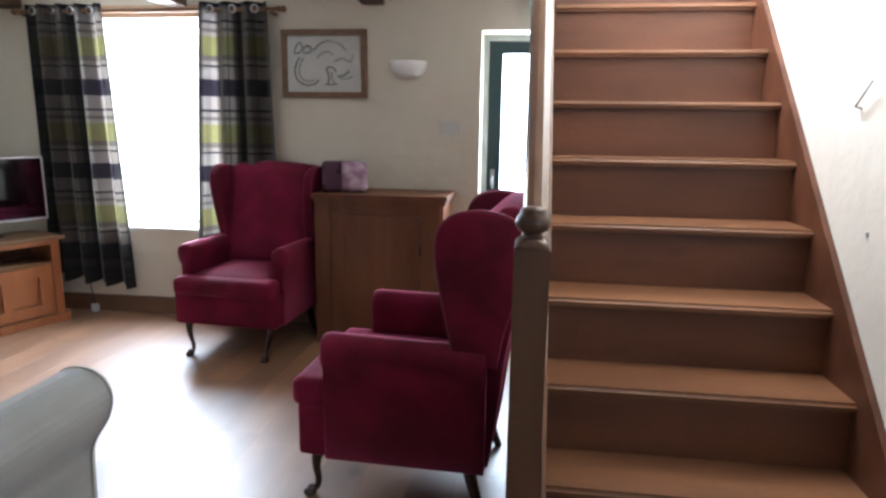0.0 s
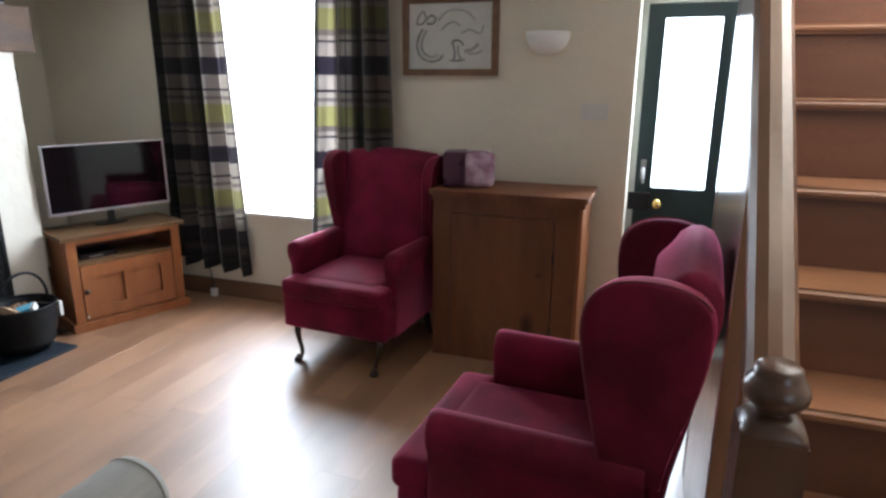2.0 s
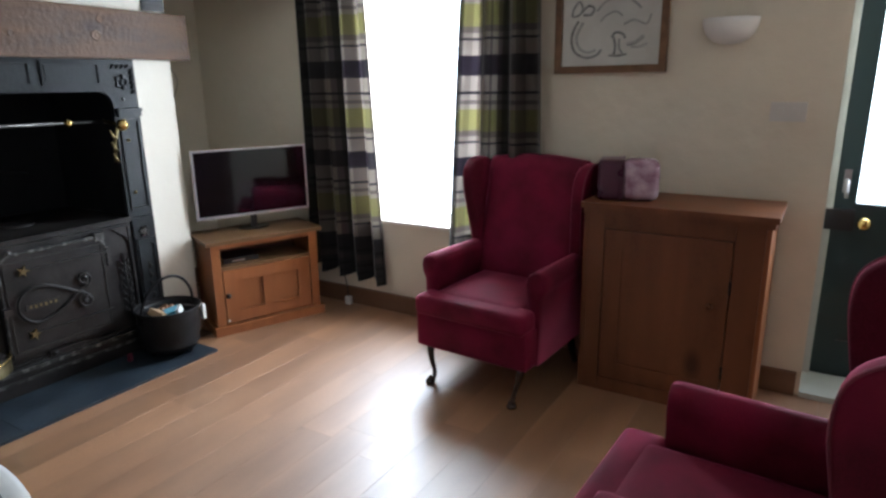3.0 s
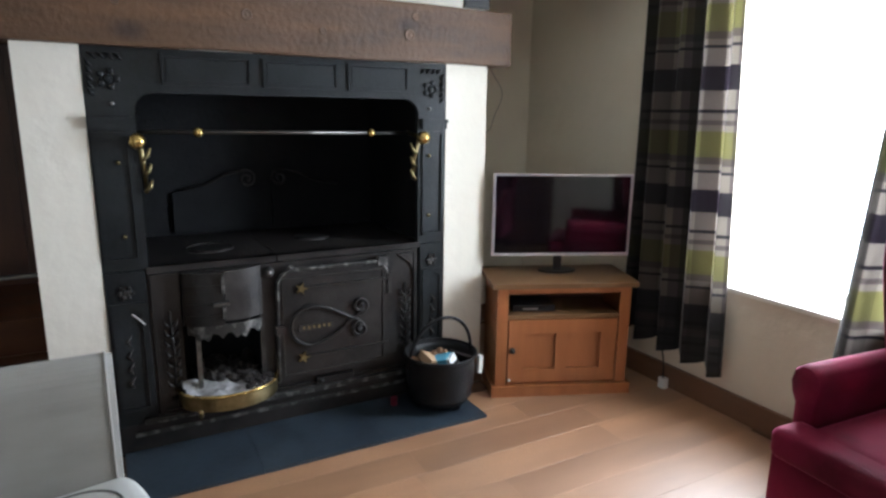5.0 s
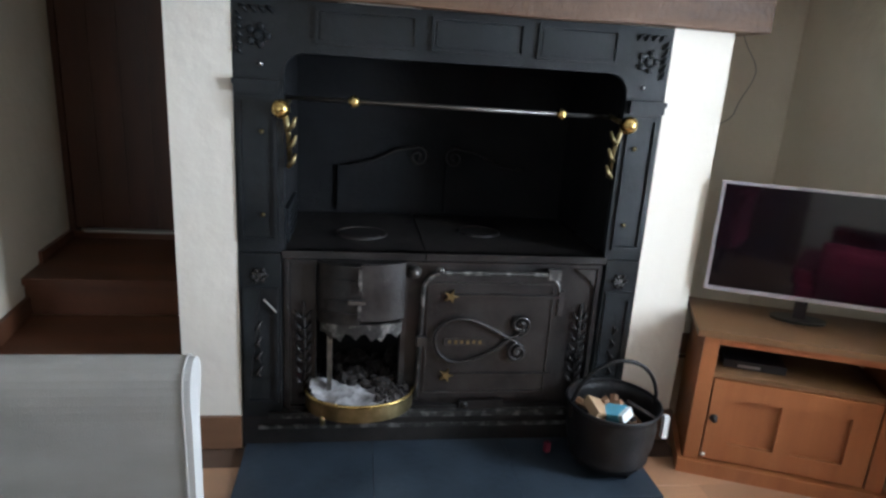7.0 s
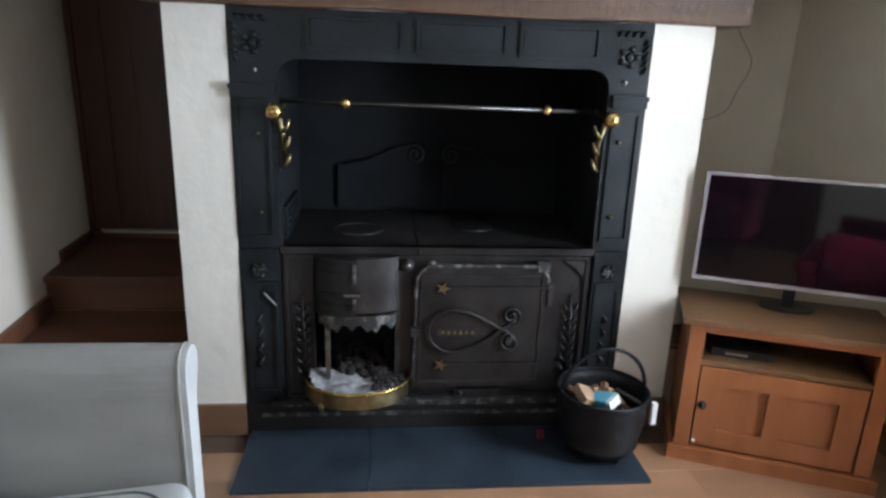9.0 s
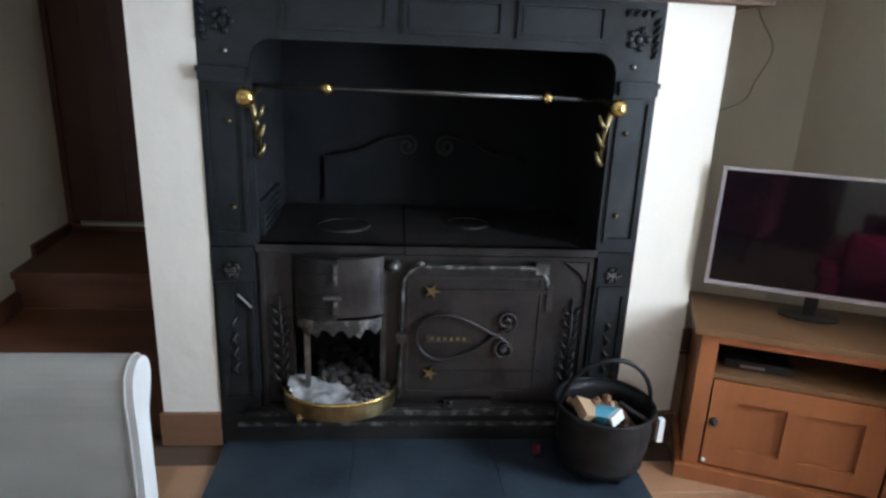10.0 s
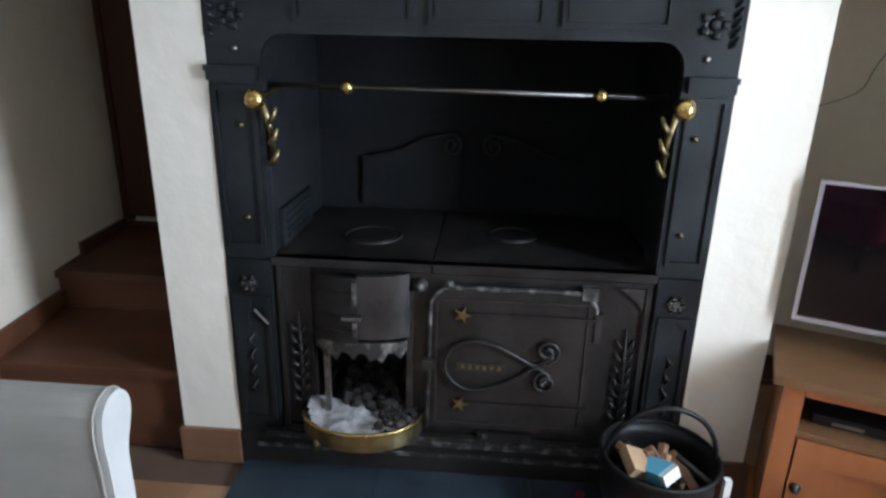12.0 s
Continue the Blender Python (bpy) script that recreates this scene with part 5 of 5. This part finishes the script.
for b in ((cx0 + 0.103, cx0 + 0.19, 0.073, 0.826), (cx1 - 0.225, cx1 - 0.140, 0.073, 0.826)):
    part("door_stile", box(b[0], b[1], cy0 + 0.002, cy0 + 0.022, b[2], b[3]), PINE_OLD, cd, bevel=0.002)
for b in ((0.74, 0.826), (0.073, 0.16)):
    part("door_rail", box(cx0 + 0.19, cx1 - 0.225, cy0 + 0.002, cy0 + 0.022, *b), PINE_OLD, cd, bevel=0.002)
part("knob", lathe([(0.008, 0), (0.007, -0.010), (0.015, -0.020), (0.012, -0.028), (0, -0.030)], 12, at=(cx1 - 0.21, cy0 + 0.002, 0.53), axis="y"), PINE_OLD, cd, "small wooden knob", smooth=True)
for z in (0.62, 0.22):
    part("hinge", box(cx1 - 0.143, cx1 - 0.133, cy0 - 0.004, cy0 + 0.002, z - 0.03, z + 0.03), BLACK, cab)

bag = thing("patterned_box", "small rounded box with a marbled pink front and dark purple body", "box", pose(-1.12, 7.08, 0.953, 0, 0, 14))
part("body", pad(-0.17, -0.05, -0.08, 0.10, 0.0, 0.19, 0.16, 10), PURPLE, bag, smooth=True)
part("front", pad(-0.06, 0.11, -0.085, 0.09, 0.0, 0.19, 0.22, 12), PINK, bag, "glossy marbled pink front", smooth=True)
part("band", box(-0.065, -0.05, -0.088, 0.098, 0.004, 0.192), PURPLE, bag, bevel=0.006)

# ---- wing armchairs ----


def wing_chair(label):
    """Origin on the floor at the middle; the seat faces -y."""
    c = thing("wing_armchair", label, "armchair")
    part("seat_frame", pad(-0.318, 0.318, -0.378, 0.27, 0.20, 0.40, 0.10, 12), RED, c, smooth=True)
    part("seat_cushion", pad(-0.25, 0.25, -0.33, 0.18, 0.375, 0.485, 0.30, 16, sag=0.018), RED, c, "plump crimson seat cushion", smooth=True)
    part("cushion_front", pad(-0.31, 0.31, -0.405, -0.265, 0.378, 0.482, 0.30, 16), RED, c, "front of the cushion, wrapping the arms", smooth=True)
    for s in (-1, 1):
        # arm: upright panel with a rolled top, widening to the front
        prof = [(0.262, 0.20), (0.262, 0.52), (0.252, 0.565), (0.248, 0.605), (0.260, 0.638), (0.286, 0.658), (0.318, 0.658), (0.346, 0.638), (0.354, 0.603), (0.346, 0.568), (0.328, 0.535), (0.323, 0.20)]
        bm = bmesh.new()
        rings = []
        for k in range(21):
            t = (k / 20) ** 1.6
            y = -0.275 + 0.56 * t
            w = 1.0 - 0.15 * t
            cap = math.sin(min(1, (t + 0.006) / 0.06) * math.pi / 2) ** 0.6
            rings.append([bm.verts.new((s * (0.295 + (a - 0.295) * w * (0.8 + 0.2 * cap)), y, 0.20 + (z - 0.20) * (0.975 + 0.025 * cap) * (1 - 0.02 * t))) for a, z in prof])
        for p, q in zip(rings, rings[1:]):
            for i in range(len(prof)):
                j = (i + 1) % len(prof)
                bm.faces.new((p[i], p[j], q[j], q[i]))
        bm.faces.new(rings[0])
        bm.faces.new(rings[-1])
        part("arm", bm, RED, c, smooth=True, bevel=0.012)
        # wing: a thick curved board sweeping up from the arm
        out = smooth_line([(0.150, 0.60, 0), (0.125, 0.72, 0), (0.10, 0.85, 0), (0.086, 0.96, 0), (0.098, 1.04, 0), (0.145, 1.085, 0), (0.21, 1.10, 0), (0.285, 1.094, 0), (0.345, 1.064, 0), (0.368, 1.0, 0), (0.350, 0.85, 0), (0.31, 0.70, 0), (0.29, 0.58, 0)], 4)
        flare = lambda q: 0.035 * max(0.0, q.y - 0.62) / 0.48
        bm = bmesh.new()
        rings = []
        for x, shrink in ((0.262, 0.93), (0.272, 0.985), (0.285, 1.0), (0.312, 1.0), (0.324, 0.985), (0.331, 0.94)):
            rings.append([bm.verts.new((s * (x + flare(q)), 0.24 + (q.x - 0.21) * shrink, 0.85 + (q.y - 0.85) * (1 - (1 - shrink) * 0.5))) for q in out])
        for p, q in zip(rings, rings[1:]):
            for i in range(len(out)):
                j = (i + 1) % len(out)
                bm.faces.new((p[i], p[j], q[j], q[i]))
        bm.faces.new(rings[0])
        bm.faces.new(rings[-1])
        part("wing", bm, RED, c, "padded side wing", smooth=True)
        part("wing_piping", tube([(s * (0.322 + flare(q)), 0.24 + (q.x - 0.21) * 0.995, 0.85 + (q.y - 0.85) * 0.998) for q in out[:34]], 0.004, 6), RED_CORD, c, smooth=True)
        leg = smooth_line([(s * 0.25, -0.29, 0.22), (s * 0.262, -0.325, 0.18), (s * 0.252, -0.335, 0.12), (s * 0.236, -0.335, 0.065), (s * 0.232, -0.345, 0.03), (s * 0.240, -0.370, 0.018)], 5)
        part("front_leg", tube(leg, [0.030 - 0.018 * math.sin(math.pi / 2 * min(1, i / 16)) + (0.008 if i > 21 else 0) for i in range(len(leg))], 10), MAHOGANY, c, "dark cabriole leg", smooth=True)
        part("foot_pad", lathe([(0.012, 0.0), (0.024, 0.006), (0.025, 0.016), (0.012, 0.026)], 12, at=(s * 0.240, -0.368, 0)), MAHOGANY, c, smooth=True)
        leg = smooth_line([(s * 0.26, 0.22, 0.22), (s * 0.262, 0.235, 0.15), (s * 0.268, 0.26, 0.07), (s * 0.272, 0.285, 0.0)], 5)
        part("rear_leg", tube(leg, [0.025 - 0.009 * i / 15 for i in range(len(leg))], 8), MAHOGANY, c, "dark swept rear leg", smooth=True)
    # back, leaning and curved along its top
    bm = bmesh.new()
    rings = []
    for k in range(17):
        x = -0.28 + 0.56 * k / 16
        top = 1.102 + 0.022 * math.cos(x / 0.28 * math.pi * 0.5)
        prof = [(0.14, 0.44), (0.175, 0.62), (0.22, 0.80), (0.268, 0.95), (0.275, top - 0.07), (0.295, top - 0.025), (0.325, top - 0.003), (0.355, top), (0.388, top - 0.015), (0.408, top - 0.055), (0.410, top - 0.10), (0.385, 0.85), (0.34, 0.60), (0.295, 0.21), (0.20, 0.21)]
        bul = 0.028 * math.cos(x / 0.28 * math.pi * 0.5)
        rings.append([bm.verts.new((x, y - (bul if i < 5 else 0), z)) for i, (y, z) in enumerate(prof)])
    for p, q in zip(rings, rings[1:]):
        for i in range(len(prof)):
            j = (i + 1) % len(prof)
            bm.faces.new((p[i], p[j], q[j], q[i]))
    bm.faces.new(rings[0])
    bm.faces.new(rings[-1])
    part("backrest", bm, RED, c, "padded crimson back", smooth=True)
    return c


ch1 = wing_chair("crimson velvet wing armchair with cabriole legs beside the pine cupboard")
tagged(ch1, group="wing armchairs")
ch1.matrix_basis = pose(-1.70, 6.905, 0, 0, 0, -4)
ch2 = copy_thing(ch1, pose(-0.395, 5.505, 0, 0, 0, -93))
tagged(ch2, "crimson velvet wing armchair with cabriole legs standing against the staircase")

# ---- sofa ----
sofa = thing("sofa", "pale grey linen sofa with scroll arms and piped seat cushions", "sofa")
part("base", pad(-2.92, -1.36, 3.90, 4.74, 0.10, 0.265, 0.10, 12), GREY_CLOTH, sofa, smooth=True)
for x in (-2.97, -1.29):
    for y in (4.05, 4.66):
        part("foot", lathe([(0.018, 0), (0.026, 0.10)], 10, at=(x, y, 0)), MAHOGANY, sofa)
tilt = lambda y: (y - 4.72) * 0.12
bulge = lambda x, y, a, b: 0.085 * math.sin(math.pi * min(1, max(0, (x - a) / (b - a)))) ** 0.6 * max(0, (y - 4.4) / 0.335)
for a, b in ((-2.845, -2.10), (-2.09, -1.345)):
    bm = pad(a, b, 4.12, 4.735, 0.25, 0.385, 0.30, 18, sag=0.016)
    for v in bm.verts:
        v.co.z += tilt(v.co.y)
        v.co.y += bulge(v.co.x, v.co.y, a, b)
    cu = part("seat_cushion", bm, PALE_CLOTH, sofa, "pale seat cushion with a faint leaf print and dark piping", smooth=True)
    ring = [(p[0], p[1] + bulge(p[0], p[1], a, b), 0.387 + tilt(p[1])) for p in rounded(a + 0.05, b - 0.05, 4.26, 4.675, 0.09, 8)]
    part("piping", tube(ring, 0.0045, 6, closed=True), PIPING, cu, smooth=True)
    random.seed(int(-a * 100))
    for k in range(7):
        lx, ly, an = random.uniform(a + 0.12, b - 0.12), random.uniform(4.36, 4.60), random.uniform(0, 3.1)
        for q in range(5):
            t = an + (q - 2) * 0.35
            bm = prism([(lx + 0.012 * math.cos(t), ly + 0.012 * math.sin(t)), (lx + 0.045 * math.cos(t - 0.12), ly + 0.045 * math.sin(t - 0.12)), (lx + 0.065 * math.cos(t), ly + 0.065 * math.sin(t)), (lx + 0.045 * math.cos(t + 0.12), ly + 0.045 * math.sin(t + 0.12))], 0.3985, 0.4005, axis="z")
            for v in bm.verts:
                v.co.z += tilt(v.co.y)
            part("printed_leaf", bm, LEAF, cu)
part("backrest", pad(-2.95, -1.33, 3.85, 4.11, 0.20, 0.85, 0.28, 16), GREY_CLOTH, sofa, smooth=True)
for a, b in ((-2.90, -2.14), (-2.13, -1.37)):
    part("back_cushion", pad(a, b, 4.03, 4.24, 0.375, 0.83, 0.35, 14), GREY_CLOTH, sofa, smooth=True)
for s, xc in ((-1, -2.93), (1, -1.325)):
    prof = [(0.0, 0.12), (0.0, 0.50), (-0.005, 0.60), (0.004, 0.665), (0.035, 0.697), (0.078, 0.700), (0.112, 0.675), (0.122, 0.635), (0.108, 0.59), (0.088, 0.545), (0.082, 0.48), (0.082, 0.12)]
    if s > 0:
        prof = [(0.0, 0.12), (0.0, 0.46), (-0.012, 0.54), (0.01, 0.60), (0.05, 0.672), (0.11, 0.687), (0.168, 0.665), (0.195, 0.61), (0.18, 0.545), (0.13, 0.47), (0.115, 0.40), (0.11, 0.12)]
    pr = [(q.x, q.y) for q in smooth_line([(a, b, 0) for a, b in prof], 3)]
    part("arm", prism([(xc + s * a, b) for a, b in pr], 3.95, 4.717 + 0.007 * s, axis="y"), GREY_CLOTH, sofa, "grey scroll arm", bevel=0.006)
    part("arm_front", prism([(xc + s * (0.005 + a * 0.93), b * 0.99 + 0.003) for a, b in pr], 4.720 + 0.007 * s, 4.737 + 0.007 * s, axis="y"), PALE_CLOTH, sofa, "pale front facing of the arm", bevel=0.005)
    part("arm_piping", tube([(xc + s * a, 4.718 + 0.007 * s, b) for a, b in pr], 0.0035, 6), GREY_CLOTH, sofa, smooth=True)

# ---- hearth ----
hearth = tagged(new("hearth"), "dark blue-grey slate hearth set flush in the floor", "hearth", kind="structure")
for k, (a, b) in enumerate(((4.735, 5.2205), (5.222, 5.7505), (5.752, 6.27))):
    part("slab", box(WEST + 0.008, -3.262, a, b, -0.02, 0.014 + 0.0015 * (k % 2)), SLATE, hearth, bevel=0.003)

# ---- floor ----
structure("subfloor", box(-4.9, EAST + 0.2, 0.4, NORTH + T, -0.12, -0.012), JOINT, "dark joints between boards")
floor = tagged(new("floor"), "worn honey-brown wooden floorboards with a soft sheen", "floor", kind="structure")
random.seed(11)
BW = 0.182
meshes = {}


def board_mesh(length):
    key = round(length, 2)
    if key not in meshes:
        bm = bmesh.new()
        w, h, e = BW / 2 - 0.0004, 0.012, 0.0004
        lo = [bm.verts.new((x, y, -h)) for x, y in ((-w, 0), (w, 0), (w, key), (-w, key))]
        md = [bm.verts.new((x, y, -e)) for x, y in ((-w, 0), (w, 0), (w, key), (-w, key))]
        hi = [bm.verts.new((x, y, 0)) for x, y in ((-w + e, e), (w - e, e), (w - e, key - e), (-w + e, key - e))]
        bm.faces.new(hi)
        for p, q in ((lo, md), (md, hi)):
            for i in range(4):
                j = (i + 1) % 4
                bm.faces.new((p[i], p[j], q[j], q[i]))
        me = bpy.data.meshes.new("board")
        bm.to_mesh(me)
        bm.free()
        me.materials.append(FLOORBOARD)
        meshes[key] = me
    return meshes[key]


x = -4.43
while x < EAST:
    y = SOUTH - random.choice([0, 0.4, 0.8, 1.2])
    while y < NORTH - 0.05:
        ln = random.choice([0.7, 0.95, 1.2, 1.4])
        a, b = max(y, SOUTH), min(y + ln - 0.002, NORTH - 0.001)
        pieces = [(a, b)]
        if WEST - 0.08 < x + BW / 2 and x < -3.262 - BW / 2 - 0.0:
            pieces = [(max(a, lo_), min(b, hi_)) for lo_, hi_ in ((SOUTH, 4.73), (6.275, NORTH)) if min(b, hi_) - max(a, lo_) > 0.03]
        if x < WEST - 0.0:
            pieces = [(max(a, 6.475), b)] if b > 6.52 else []
        for a, b in pieces:
            if b - a > 0.03:
                ob = new("board", board_mesh(round(b - a, 2) if b - a > 0.05 else 0.05))
                ob.location = (x + BW / 2, a, 0)
                ob.parent = floor
        y += ln
    x += BW
